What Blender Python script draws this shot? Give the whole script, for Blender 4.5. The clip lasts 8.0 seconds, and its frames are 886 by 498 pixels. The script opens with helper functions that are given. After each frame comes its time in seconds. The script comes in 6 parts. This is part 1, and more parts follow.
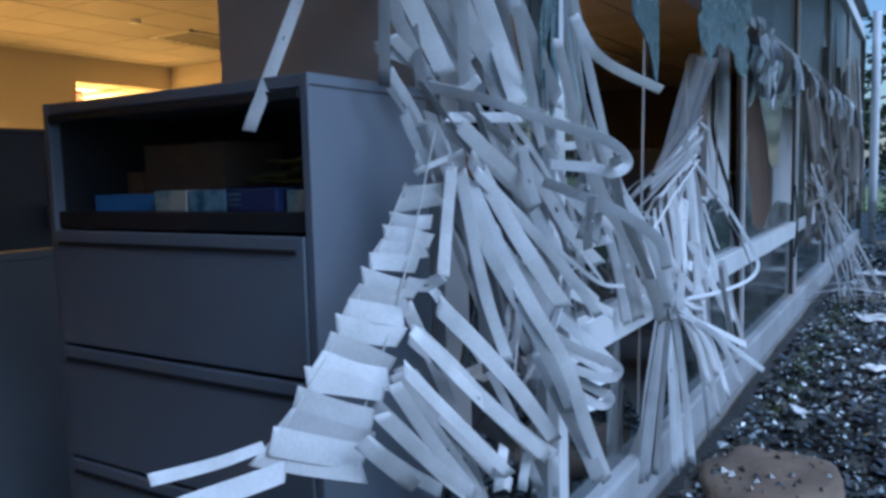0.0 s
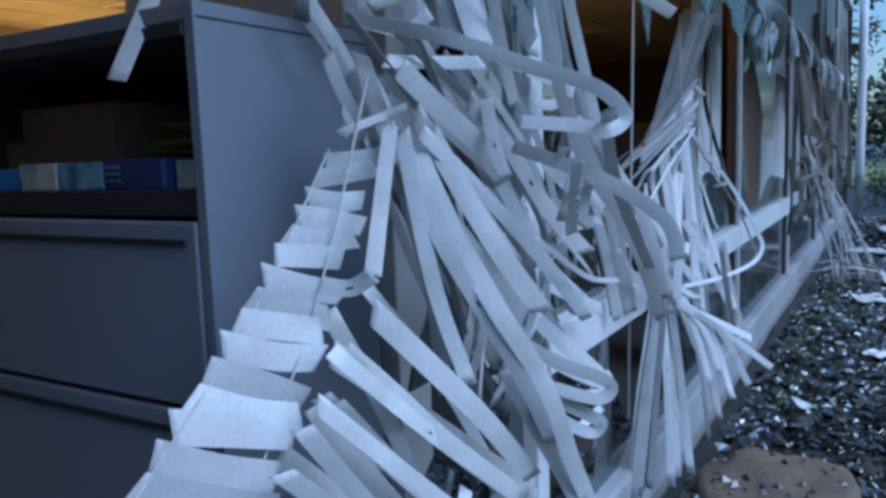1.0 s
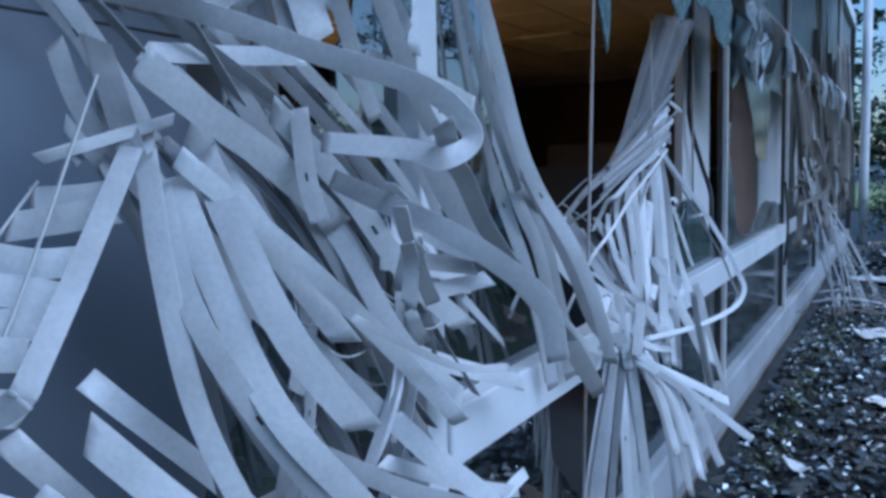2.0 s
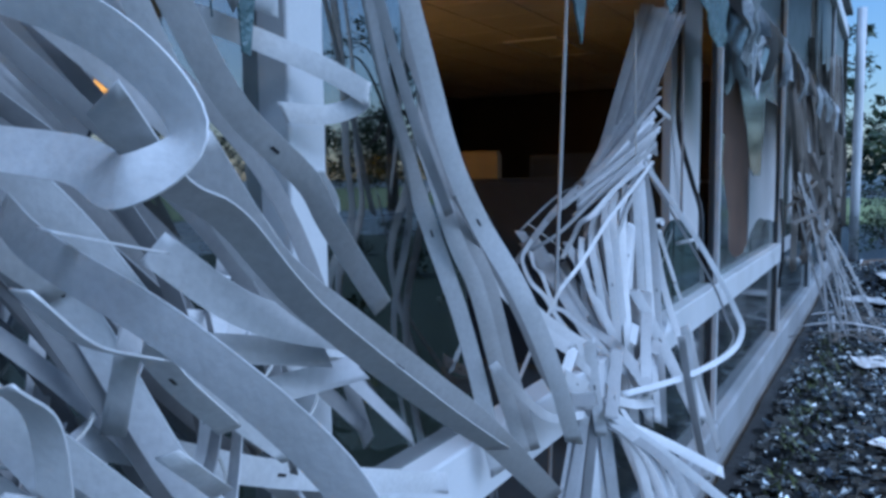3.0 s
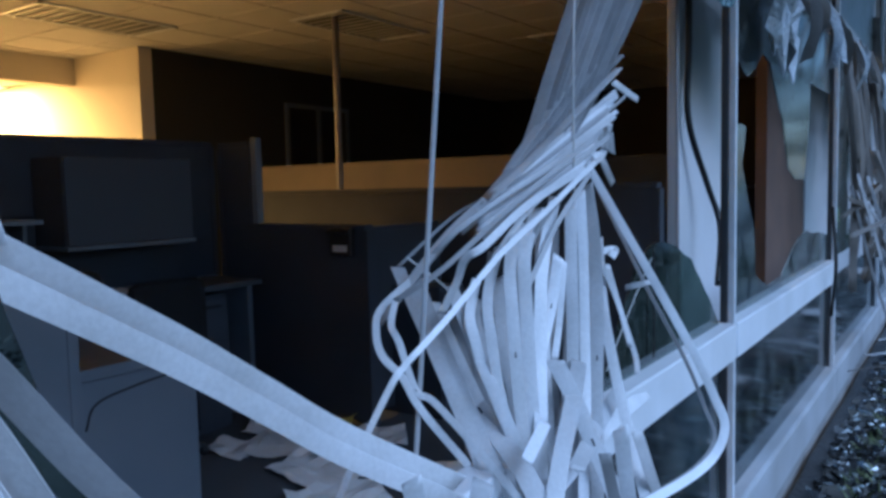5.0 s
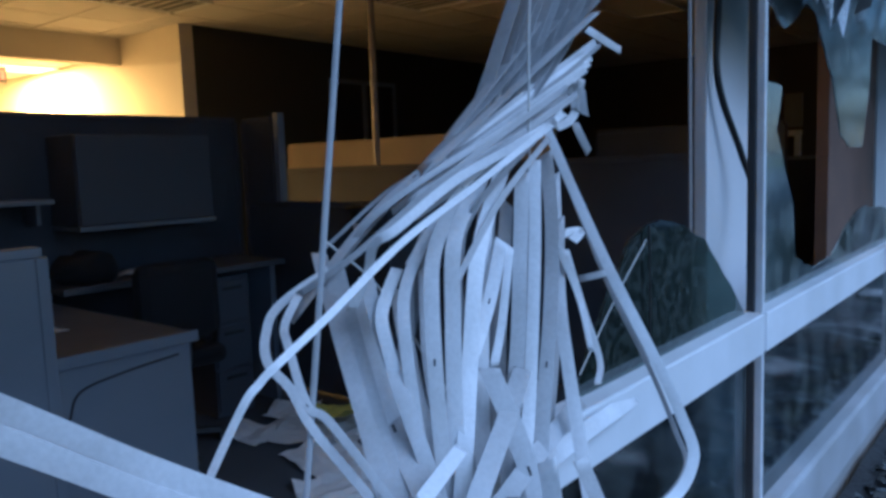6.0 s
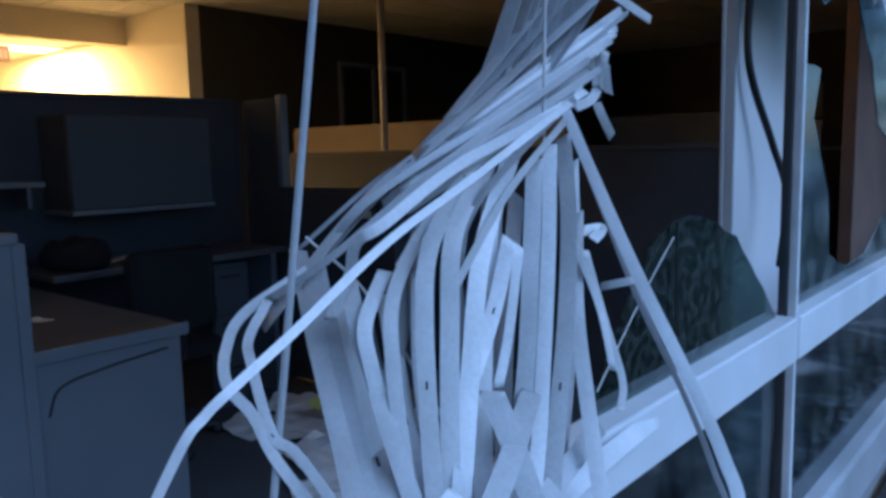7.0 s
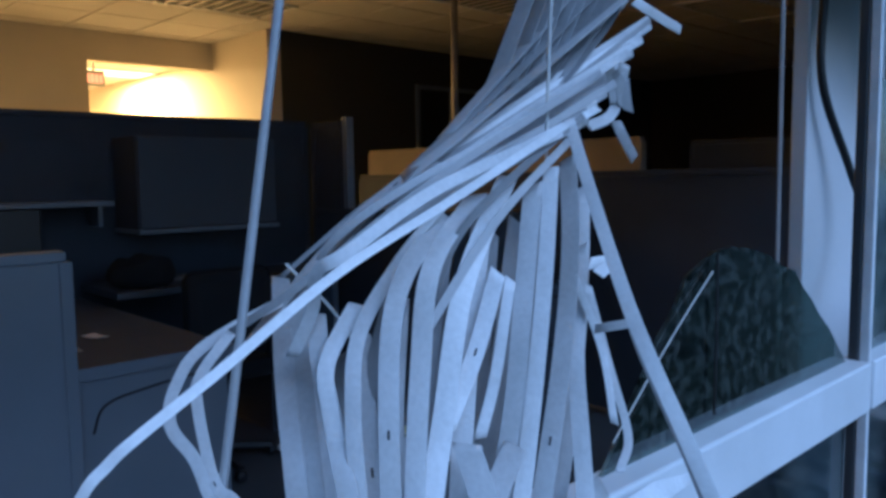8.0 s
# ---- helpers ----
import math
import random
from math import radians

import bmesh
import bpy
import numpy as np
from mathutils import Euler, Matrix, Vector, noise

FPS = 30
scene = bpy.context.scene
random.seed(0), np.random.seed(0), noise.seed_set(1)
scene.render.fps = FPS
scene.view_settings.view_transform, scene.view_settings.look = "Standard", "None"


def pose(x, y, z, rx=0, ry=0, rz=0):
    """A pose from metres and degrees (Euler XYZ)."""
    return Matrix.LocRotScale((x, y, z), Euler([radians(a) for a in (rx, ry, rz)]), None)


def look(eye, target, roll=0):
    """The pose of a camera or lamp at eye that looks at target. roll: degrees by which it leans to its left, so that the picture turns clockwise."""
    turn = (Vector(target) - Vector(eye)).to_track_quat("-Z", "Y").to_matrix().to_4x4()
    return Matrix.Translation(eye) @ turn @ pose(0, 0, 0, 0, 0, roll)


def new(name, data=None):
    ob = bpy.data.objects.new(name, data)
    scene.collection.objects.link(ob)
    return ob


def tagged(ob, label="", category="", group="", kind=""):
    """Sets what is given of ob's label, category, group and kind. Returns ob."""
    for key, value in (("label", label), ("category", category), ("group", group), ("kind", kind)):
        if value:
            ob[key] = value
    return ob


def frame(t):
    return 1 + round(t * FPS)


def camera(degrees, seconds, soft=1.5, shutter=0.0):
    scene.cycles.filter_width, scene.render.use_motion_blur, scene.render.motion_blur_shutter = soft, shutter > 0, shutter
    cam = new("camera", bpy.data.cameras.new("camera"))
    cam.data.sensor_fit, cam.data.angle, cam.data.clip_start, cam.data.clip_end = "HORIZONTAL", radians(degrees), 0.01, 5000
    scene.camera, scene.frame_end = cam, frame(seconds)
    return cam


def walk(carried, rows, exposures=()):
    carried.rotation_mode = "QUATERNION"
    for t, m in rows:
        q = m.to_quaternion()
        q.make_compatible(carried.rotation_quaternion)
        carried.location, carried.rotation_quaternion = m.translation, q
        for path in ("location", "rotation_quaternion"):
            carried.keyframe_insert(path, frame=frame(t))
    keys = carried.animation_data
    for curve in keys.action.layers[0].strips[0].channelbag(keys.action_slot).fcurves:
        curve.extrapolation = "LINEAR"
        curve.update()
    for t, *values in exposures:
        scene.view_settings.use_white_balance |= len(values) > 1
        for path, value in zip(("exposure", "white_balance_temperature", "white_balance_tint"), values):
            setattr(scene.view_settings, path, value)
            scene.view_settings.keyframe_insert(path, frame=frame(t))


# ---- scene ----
cam = camera(60.0, 8.0, soft=3.2)
PATH = [
    (0, (0.098, 0.567, 1.494), (-0.958, 2.254, 1.302), -1.5),
    (0.5, (-0.013, 0.774, 1.475), (-1.04, 2.474, 1.239), -1.6),
    (1, (-0.042, 0.915, 1.467), (-1.057, 2.621, 1.221), -2.0),
    (1.5, (-0.011, 1.149, 1.471), (-1.044, 2.847, 1.248), -2.0),
    (3, (-0.138, 1.752, 1.49), (-1.137, 3.475, 1.308), -0.6),
    (3.5, (-0.076, 1.973, 1.481), (-1.079, 3.696, 1.312), -0.9),
    (4, (-0.061, 2.165, 1.484), (-1.119, 3.856, 1.332), -0.3),
    (5.3, (-0.144, 2.647, 1.493), (-1.307, 4.265, 1.327), -1.7),
    (5.5, (-0.123, 2.725, 1.492), (-1.315, 4.321, 1.322), -1.8),
    (6, (-0.092, 2.834, 1.478), (-1.359, 4.365, 1.26), -2.0),
    (6.5, (-0.109, 2.901, 1.46), (-1.377, 4.425, 1.195), -1.5),
    (7, (-0.184, 2.97, 1.474), (-1.47, 4.481, 1.223), -1.3),
    (7.5, (-0.209, 3.03, 1.478), (-1.567, 4.483, 1.262), -1.3),
    (8, (-0.162, 3.113, 1.471), (-1.61, 4.48, 1.283), -0.8),
]
walk(cam, [(t, look(eye, target, roll)) for t, eye, target, roll in PATH],
     [(0.0, 0.10, 4740, 9), (1.5, 0.08, 4660, 9), (4.0, 0.12, 4560, 9), (6.0, -0.06, 4320, 9), (8.0, -0.16, 4200, 9)])

# world, sun and lamps
world = bpy.data.worlds.new("dusk_sky")
scene.world = world
world.use_nodes = True
wn = world.node_tree
sky = wn.nodes.new("ShaderNodeTexSky")
sky.sky_type = "NISHITA"
sky.sun_disc = False
sky.sun_elevation = radians(30)
sky.sun_rotation = radians(80)
sky.air_density, sky.dust_density, sky.ozone_density = 1.2, 1.0, 3.0
wn.links.new(sky.outputs[0], wn.nodes["Background"].inputs[0])
wn.nodes["Background"].inputs[1].default_value = 0.118


def lamp(name, kind, m, energy, colour, size=0.1, size_y=None, spread=180):
    data = bpy.data.lights.new(name, kind)
    data.energy, data.color = energy, colour
    if kind == "SUN":
        data.angle = radians(size)
    elif kind == "AREA":
        data.spread = radians(spread)
        data.shape, data.size, data.size_y = "RECTANGLE", size, size_y or size
    ob = new(name, data)
    ob.matrix_world = m
    return ob


lamp("sun", "SUN", look((8, 0, 11), (0, 2, 1)), 2.45, (0.90, 0.95, 1.0), 45)
lamp("corridor_lamp", "AREA", look((-9.6, 6.5, 2.72), (-9.6, 6.5, 0)), 700, (1.0, 0.50, 0.10), 1.1, 0.5)
# The second lamp here is unseen, added to warm west wall and ceiling.
lamp("office_fill_lamp", "AREA", look((-6.9, 2.7, 2.86), (-6.9, 2.7, 0)), 740, (1.0, 0.46, 0.08), 1.15, 0.55, 150)


# ---- materials ----


def material(name, colour, rough=0.5, metal=0.0, other=None, scale=4.0, fine=60.0, bump=0.1, spread=0.5, wear=0.12, random_tint=0.0, spec=0.5):
    """A surface with large stains towards the other colour, a fine grain and a small relief."""
    m = bpy.data.materials.new(name)
    m.use_nodes = True
    nt = m.node_tree
    n, li = nt.nodes, nt.links
    b = n["Principled BSDF"]
    co = n.new("ShaderNodeTexCoord")
    big = n.new("ShaderNodeTexNoise")
    big.inputs["Scale"].default_value, big.inputs["Detail"].default_value = scale, 6
    small = n.new("ShaderNodeTexNoise")
    small.inputs["Scale"].default_value, small.inputs["Detail"].default_value = fine, 3
    for t in (big, small):
        li.new(co.outputs["Object"], t.inputs["Vector"])
    ramp = n.new("ShaderNodeValToRGB")
    ramp.color_ramp.elements[0].position, ramp.color_ramp.elements[1].position = 0.5 - spread / 2, 0.5 + spread / 2
    ramp.color_ramp.elements[0].color = (*(other or [c * 0.7 for c in colour]), 1)
    ramp.color_ramp.elements[1].color = (*colour, 1)
    li.new(big.outputs["Fac"], ramp.inputs["Fac"])
    hsv = n.new("ShaderNodeHueSaturation")
    li.new(ramp.outputs["Color"], hsv.inputs["Color"])
    rng = n.new("ShaderNodeMapRange")
    rng.inputs["To Min"].default_value, rng.inputs["To Max"].default_value = 1 - wear, 1 + wear
    li.new(small.outputs["Fac"], rng.inputs["Value"])
    val = rng.outputs["Result"]
    if random_tint:
        info = n.new("ShaderNodeObjectInfo")
        r2 = n.new("ShaderNodeMapRange")
        r2.inputs["To Min"].default_value, r2.inputs["To Max"].default_value = 1 - random_tint, 1 + random_tint * 0.4
        li.new(info.outputs["Random"], r2.inputs["Value"])
        mul = n.new("ShaderNodeMath")
        mul.operation = "MULTIPLY"
        li.new(val, mul.inputs[0])
        li.new(r2.outputs["Result"], mul.inputs[1])
        val = mul.outputs[0]
    li.new(val, hsv.inputs["Value"])
    li.new(hsv.outputs["Color"], b.inputs["Base Color"])
    r3 = n.new("ShaderNodeMapRange")
    r3.inputs["To Min"].default_value, r3.inputs["To Max"].default_value = max(rough - 0.12, 0.02), min(rough + 0.12, 1)
    li.new(big.outputs["Fac"], r3.inputs["Value"])
    li.new(r3.outputs["Result"], b.inputs["Roughness"])
    b.inputs["Metallic"].default_value = metal
    b.inputs["Specular IOR Level"].default_value = spec
    if bump:
        bp = n.new("ShaderNodeBump")
        bp.inputs["Strength"].default_value, bp.inputs["Distance"].default_value = bump, 0.01
        li.new(small.outputs["Fac"], bp.inputs["Height"])
        li.new(bp.outputs["Normal"], b.inputs["Normal"])
    return m


def island_material(name, dark, light, rough, spec=0.5, translucent=0.0):
    """Many small pieces in one mesh, each with its own tone."""
    m = bpy.data.materials.new(name)
    m.use_nodes = True
    nt = m.node_tree
    n, li = nt.nodes, nt.links
    b = n["Principled BSDF"]
    geo = n.new("ShaderNodeNewGeometry")
    ramp = n.new("ShaderNodeValToRGB")
    ramp.color_ramp.elements[0].color, ramp.color_ramp.elements[1].color = (*dark, 1), (*light, 1)
    li.new(geo.outputs["Random Per Island"], ramp.inputs["Fac"])
    li.new(ramp.outputs["Color"], b.inputs["Base Color"])
    b.inputs["Roughness"].default_value, b.inputs["Specular IOR Level"].default_value = rough, spec
    return m


def glass_material(name, tint, rough=0.01, dirt=0.06, ior=1.52, grime=9.0):
    m = bpy.data.materials.new(name)
    m.use_nodes = True
    n, li = m.node_tree.nodes, m.node_tree.links
    b = n["Principled BSDF"]
    b.inputs["Base Color"].default_value = (*tint, 1)
    b.inputs["Roughness"].default_value = rough
    b.inputs["IOR"].default_value = ior
    b.inputs["Transmission Weight"].default_value = 1.0
    dust = n.new("ShaderNodeBsdfDiffuse")
    dust.inputs["Color"].default_value = (0.32, 0.35, 0.33, 1)
    co = n.new("ShaderNodeTexCoord")
    no = n.new("ShaderNodeTexNoise")
    no.inputs["Scale"].default_value, no.inputs["Detail"].default_value = grime, 8
    li.new(co.outputs["Object"], no.inputs["Vector"])
    rg = n.new("ShaderNodeMapRange")
    rg.inputs["From Min"].default_value, rg.inputs["From Max"].default_value = 0.45, 0.8
    rg.inputs["To Max"].default_value = dirt * 4
    li.new(no.outputs["Fac"], rg.inputs["Value"])
    mix = n.new("ShaderNodeMixShader")
    li.new(rg.outputs["Result"], mix.inputs[0])
    li.new(b.outputs[0], mix.inputs[1])
    li.new(dust.outputs[0], mix.inputs[2])
    li.new(mix.outputs[0], n["Material Output"].inputs["Surface"])
    return m


def glow_material(name, colour, strength):
    m = bpy.data.materials.new(name)
    m.use_nodes = True
    b = m.node_tree.nodes["Principled BSDF"]
    b.inputs["Base Color"].default_value = (0.8, 0.8, 0.8, 1)
    b.inputs["Emission Color"].default_value = (*colour, 1)
    b.inputs["Emission Strength"].default_value = strength
    return m


VINYL = material("white_vinyl_slat", (0.78, 0.78, 0.80), 0.40, other=(0.56, 0.56, 0.56), scale=9, fine=160, bump=0.06, wear=0.15, random_tint=0.30)
VINYL_GREY_BROWN = material("grey_brown_slat", (0.20, 0.18, 0.155), 0.6, other=(0.09, 0.078, 0.066), scale=6, fine=120, bump=0.08, wear=0.1, random_tint=0.35)
# White vinyl with the shade on the slats put into a greyer colour.
VINYL_SHADED = material("shaded_vinyl_slat", (0.44, 0.44, 0.455), 0.5, other=(0.30, 0.30, 0.30), scale=12, fine=140, bump=0.06, wear=0.12, random_tint=0.35)
CORD = material("cord", (0.70, 0.70, 0.68), 0.8, fine=300)
FRAME_WHITE = material("white_painted_aluminium", (0.74, 0.75, 0.78), 0.38, other=(0.60, 0.61, 0.62), scale=5, fine=200, bump=0.03, wear=0.05)
FRAME_DARK = material("dark_bronze_frame", (0.035, 0.037, 0.042), 0.45, other=(0.06, 0.06, 0.06), scale=8, fine=120, bump=0.05)
WORN_STRIP = material("dull_weathered_strip", (0.34, 0.31, 0.30), 0.55, other=(0.20, 0.18, 0.17), scale=7, fine=160, bump=0.06)
STRIP = material("bare_aluminium_strip", (0.76, 0.77, 0.79), 0.42, metal=0.0, scale=10, fine=200, bump=0.04)
CONCRETE = material("stained_concrete", (0.30, 0.30, 0.30), 0.85, other=(0.18, 0.18, 0.17), scale=3, fine=60, bump=0.4)
SILL = material("weathered_grey_sill", (0.40, 0.41, 0.43), 0.5, other=(0.28, 0.28, 0.28), scale=4, fine=90, bump=0.1)
PIER = material("painted_plaster", (0.62, 0.62, 0.64), 0.7, other=(0.52, 0.52, 0.53), scale=2, fine=90, bump=0.08, wear=0.04)
BROWN_BOARD = material("brown_wallboard", (0.20, 0.13, 0.095), 0.8, other=(0.13, 0.09, 0.07), scale=3, fine=80, bump=0.15)
WALL = material("cream_wall_paint", (0.66, 0.60, 0.48), 0.8, other=(0.60, 0.54, 0.43), scale=1.5, fine=120, bump=0.06, wear=0.04)
# Shade on walls out of the lamp light is put into this colour.
WALL_SHADED = material("shaded_wall_paint", (0.055, 0.052, 0.040), 0.85, other=(0.045, 0.042, 0.034), scale=1.5, fine=120, bump=0.06, wear=0.05)
CEILING = material("ceiling_tile", (0.64, 0.61, 0.56), 0.9, other=(0.53, 0.50, 0.45), scale=1.2, fine=180, bump=0.3, wear=0.08)
CARPET = material("grey_carpet", (0.075, 0.082, 0.095), 0.95, other=(0.05, 0.056, 0.066), scale=2, fine=400, bump=0.5, wear=0.3)
FABRIC = material("slate_partition_fabric", (0.066, 0.073, 0.090), 0.95, other=(0.048, 0.054, 0.068), scale=3, fine=500, bump=0.3, wear=0.2)
FABRIC_TAN = material("tan_partition_fabric", (0.25, 0.21, 0.155), 0.95, other=(0.20, 0.17, 0.125), scale=3, fine=500, bump=0.3, wear=0.2)
PANEL_GREY = material("grey_laminate", (0.19, 0.21, 0.245), 0.5, other=(0.16, 0.18, 0.21), scale=3, fine=220, bump=0.04, wear=0.05)
CABINET = material("grey_enamelled_steel", (0.21, 0.235, 0.285), 0.45, other=(0.18, 0.20, 0.245), scale=3, fine=260, bump=0.05, wear=0.05)
SLATE_STEEL = material("slate_painted_steel", (0.070, 0.078, 0.097), 0.6, other=(0.060, 0.067, 0.084), scale=3, fine=200, bump=0.04, wear=0.06)
# Dark metal parts, and shade inside the cabinet bay put into colour.
DARK_METAL_SHADE = material("dark_metal_and_shade", (0.03, 0.03, 0.035), 0.6, fine=150)
DESK_TOP = material("brown_desk_laminate", (0.125, 0.13, 0.14), 0.4, other=(0.10, 0.104, 0.112), scale=4, fine=120, bump=0.03)
BLACK_PLASTIC = material("black_plastic", (0.018, 0.018, 0.02), 0.45, fine=200)
BLACK_FABRIC = material("black_fabric", (0.014, 0.014, 0.016), 0.95, fine=400, bump=0.4)
PAPER = material("paper", (0.74, 0.74, 0.74), 0.8, other=(0.62, 0.62, 0.62), scale=8, fine=200, bump=0.1, random_tint=0.2)
CARDBOARD = material("brown_cardboard", (0.19, 0.125, 0.085), 0.9, other=(0.14, 0.095, 0.065), scale=6, fine=90, bump=0.15)
YELLOW = material("yellow_folder", (0.55, 0.50, 0.10), 0.6, fine=120)
BLUE = material("blue_box", (0.06, 0.20, 0.48), 0.5, fine=120)
NAVY = material("navy_box", (0.03, 0.05, 0.16), 0.5, fine=120)
BLUE_PRINT = material("blue_printed_card", (0.20, 0.34, 0.44), 0.5, other=(0.05, 0.12, 0.20), scale=18, spread=0.15, fine=120)
TAPE = material("brown_packing_tape", (0.26, 0.18, 0.11), 0.25, fine=120)
OLIVE = material("olive_yellow_paper", (0.36, 0.33, 0.08), 0.7, other=(0.20, 0.19, 0.06), scale=12, fine=120)
PALE_BOX = material("pale_box", (0.48, 0.48, 0.42), 0.6, other=(0.2, 0.3, 0.32), scale=14, spread=0.1, fine=120)
FOIL = material("crumpled_foil_insulation", (0.36, 0.39, 0.42), 0.4, metal=0.5, scale=20, fine=70, bump=0.8)
TEAL_GLASS = material("broken_tempered_glass_edge", (0.15, 0.23, 0.25), 0.25, other=(0.06, 0.10, 0.11), scale=30, fine=140, bump=0.6)
SHEET_GREY = material("torn_grey_sheeting", (0.17, 0.16, 0.145), 0.7, other=(0.09, 0.088, 0.085), scale=7, fine=90, bump=0.2, random_tint=0.3)
CABLE = material("black_cable", (0.012, 0.012, 0.013), 0.45, fine=200)
SOIL = material("wet_mulch", (0.030, 0.028, 0.026), 0.34, other=(0.016, 0.016, 0.016), scale=5, fine=55, bump=1.0, wear=0.4)
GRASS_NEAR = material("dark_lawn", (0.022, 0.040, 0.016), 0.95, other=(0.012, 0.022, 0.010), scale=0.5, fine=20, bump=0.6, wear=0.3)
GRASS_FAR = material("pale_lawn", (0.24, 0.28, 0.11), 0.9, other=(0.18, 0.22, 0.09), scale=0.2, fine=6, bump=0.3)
ASPHALT = material("wet_asphalt", (0.10, 0.105, 0.11), 0.28, other=(0.05, 0.05, 0.055), scale=0.7, fine=80, bump=0.2)
SAND = material("tan_clay", (0.20, 0.145, 0.10), 0.9, other=(0.11, 0.082, 0.062), scale=6, fine=40, bump=0.6)
BARK = material("bark", (0.09, 0.07, 0.055), 0.95, fine=40, bump=0.9)
LEAF = island_material("tree_leaf", (0.020, 0.035, 0.014), (0.075, 0.10, 0.04), 0.55)
LITTER = island_material("wet_leaf_litter", (0.008, 0.009, 0.010), (0.10, 0.098, 0.09), 0.15, 0.9)
WEED = island_material("weed_leaf", (0.03, 0.05, 0.015), (0.14, 0.16, 0.05), 0.6)
# Pale debris; its brightness also stands in for glints on wet leaves.
CRUMBS = island_material("crumbs_and_glints", (0.30, 0.36, 0.38), (0.85, 0.9, 0.92), 0.08, 1.0)
GLASS = glass_material("tinted_window_glass", (0.13, 0.17, 0.18), ior=2.7, dirt=0.010)
GLASS_LOW = glass_material("dim_lower_glass", (0.11, 0.15, 0.17), 0.10, 0.035, 1.45)
GLASS_FILM = glass_material("clouded_film_glass", (0.26, 0.33, 0.34), 0.12, 0.10, 1.5)
GLASS_DULL = glass_material("dust_coated_glass", (0.16, 0.17, 0.17), 0.35, 0.16, 1.35)
GLASS_OLD = glass_material("dirty_cracked_glass", (0.14, 0.20, 0.19), 0.05, 0.04, 1.6, 55.0)
WARM_GLOW = glow_material("lit_lamp_diffuser", (1.0, 0.66, 0.24), 2.6)
EXIT_RED = glow_material("exit_sign_red", (1.0, 0.16, 0.05), 2.5)

# ---- building helpers ----


def origin_of(ob):
    return ob.location + origin_of(ob.parent) if ob.parent else ob.location.copy()


def thing(name, at, label="", category="", group="", kind=""):
    ob = new(name)
    ob.empty_display_size = 0.1
    ob.location = at
    return tagged(ob, label, category, group, kind)


def finish(bm, name, mat, smooth=False):
    bmesh.ops.recalc_face_normals(bm, faces=bm.faces)
    me = bpy.data.meshes.new(name)
    bm.to_mesh(me)
    bm.free()
    me.materials.append(mat)
    if mat is VINYL:
        me.materials.append(DARK_METAL_SHADE)
    if smooth:
        for p in me.polygons:
            p.use_smooth = True
    return me


def part(name, bm, mat, parent, label="", smooth=False):
    """Links a bmesh, given in the world's metres, as one mesh under a thing or part."""
    o = origin_of(parent)
    bmesh.ops.translate(bm, verts=bm.verts, vec=-o)
    ob = new(name, finish(bm, name, mat, smooth))
    ob.parent = parent
    return tagged(ob, label)


def solid(name, bm, mat, label="", category="", group="", kind="", smooth=False):
    """A thing, or a piece of the setting, that is one mesh."""
    c = Vector((0, 0, 0))
    if kind != "structure":
        for v in bm.verts:
            c += v.co
        c /= len(bm.verts)
        c.z = min(v.co.z for v in bm.verts)
        bmesh.ops.translate(bm, verts=bm.verts, vec=-c)
    ob = new(name, finish(bm, name, mat, smooth))
    ob.location = c
    return tagged(ob, label, category, group, kind)


def box(lo, hi, bevel=0.0, bm=None, turn=0.0):
    """A box between two corners, with bevelled edges, turned about its middle."""
    own = bmesh.new()
    lo, hi = Vector(lo), Vector(hi)
    m = Matrix.Translation((lo + hi) / 2) @ Matrix.Rotation(radians(turn), 4, "Z") @ Matrix.Diagonal((*(hi - lo), 1))
    bmesh.ops.create_cube(own, size=1.0, matrix=m)
    if bevel:
        bmesh.ops.bevel(own, geom=own.edges[:], offset=bevel, segments=2, affect="EDGES", profile=0.5)
    if bm is None:
        return own
    me = bpy.data.meshes.new("tmp")
    own.to_mesh(me)
    own.free()
    bm.from_mesh(me)
    bpy.data.meshes.remove(me)
    return bm


def spline(points, steps=8):
    """A smooth line through the points."""
    p = [Vector(q) for q in points]
    if len(p) == 2:
        return [p[0].lerp(p[1], i / 3) for i in range(4)]
    out = []
    for i in range(len(p) - 1):
        a, b = p[i], p[i + 1]
        before = p[i - 1] if i else a * 2 - b
        after = p[i + 2] if i + 2 < len(p) else b * 2 - a
        for k in range(steps):
            t = k / steps
            out.append(0.5 * (2 * a + (b - before) * t + (2 * before - 5 * a + 4 * b - after) * t * t + (3 * a - before - 3 * b + after) * t ** 3))
    out.append(p[-1])
    return out


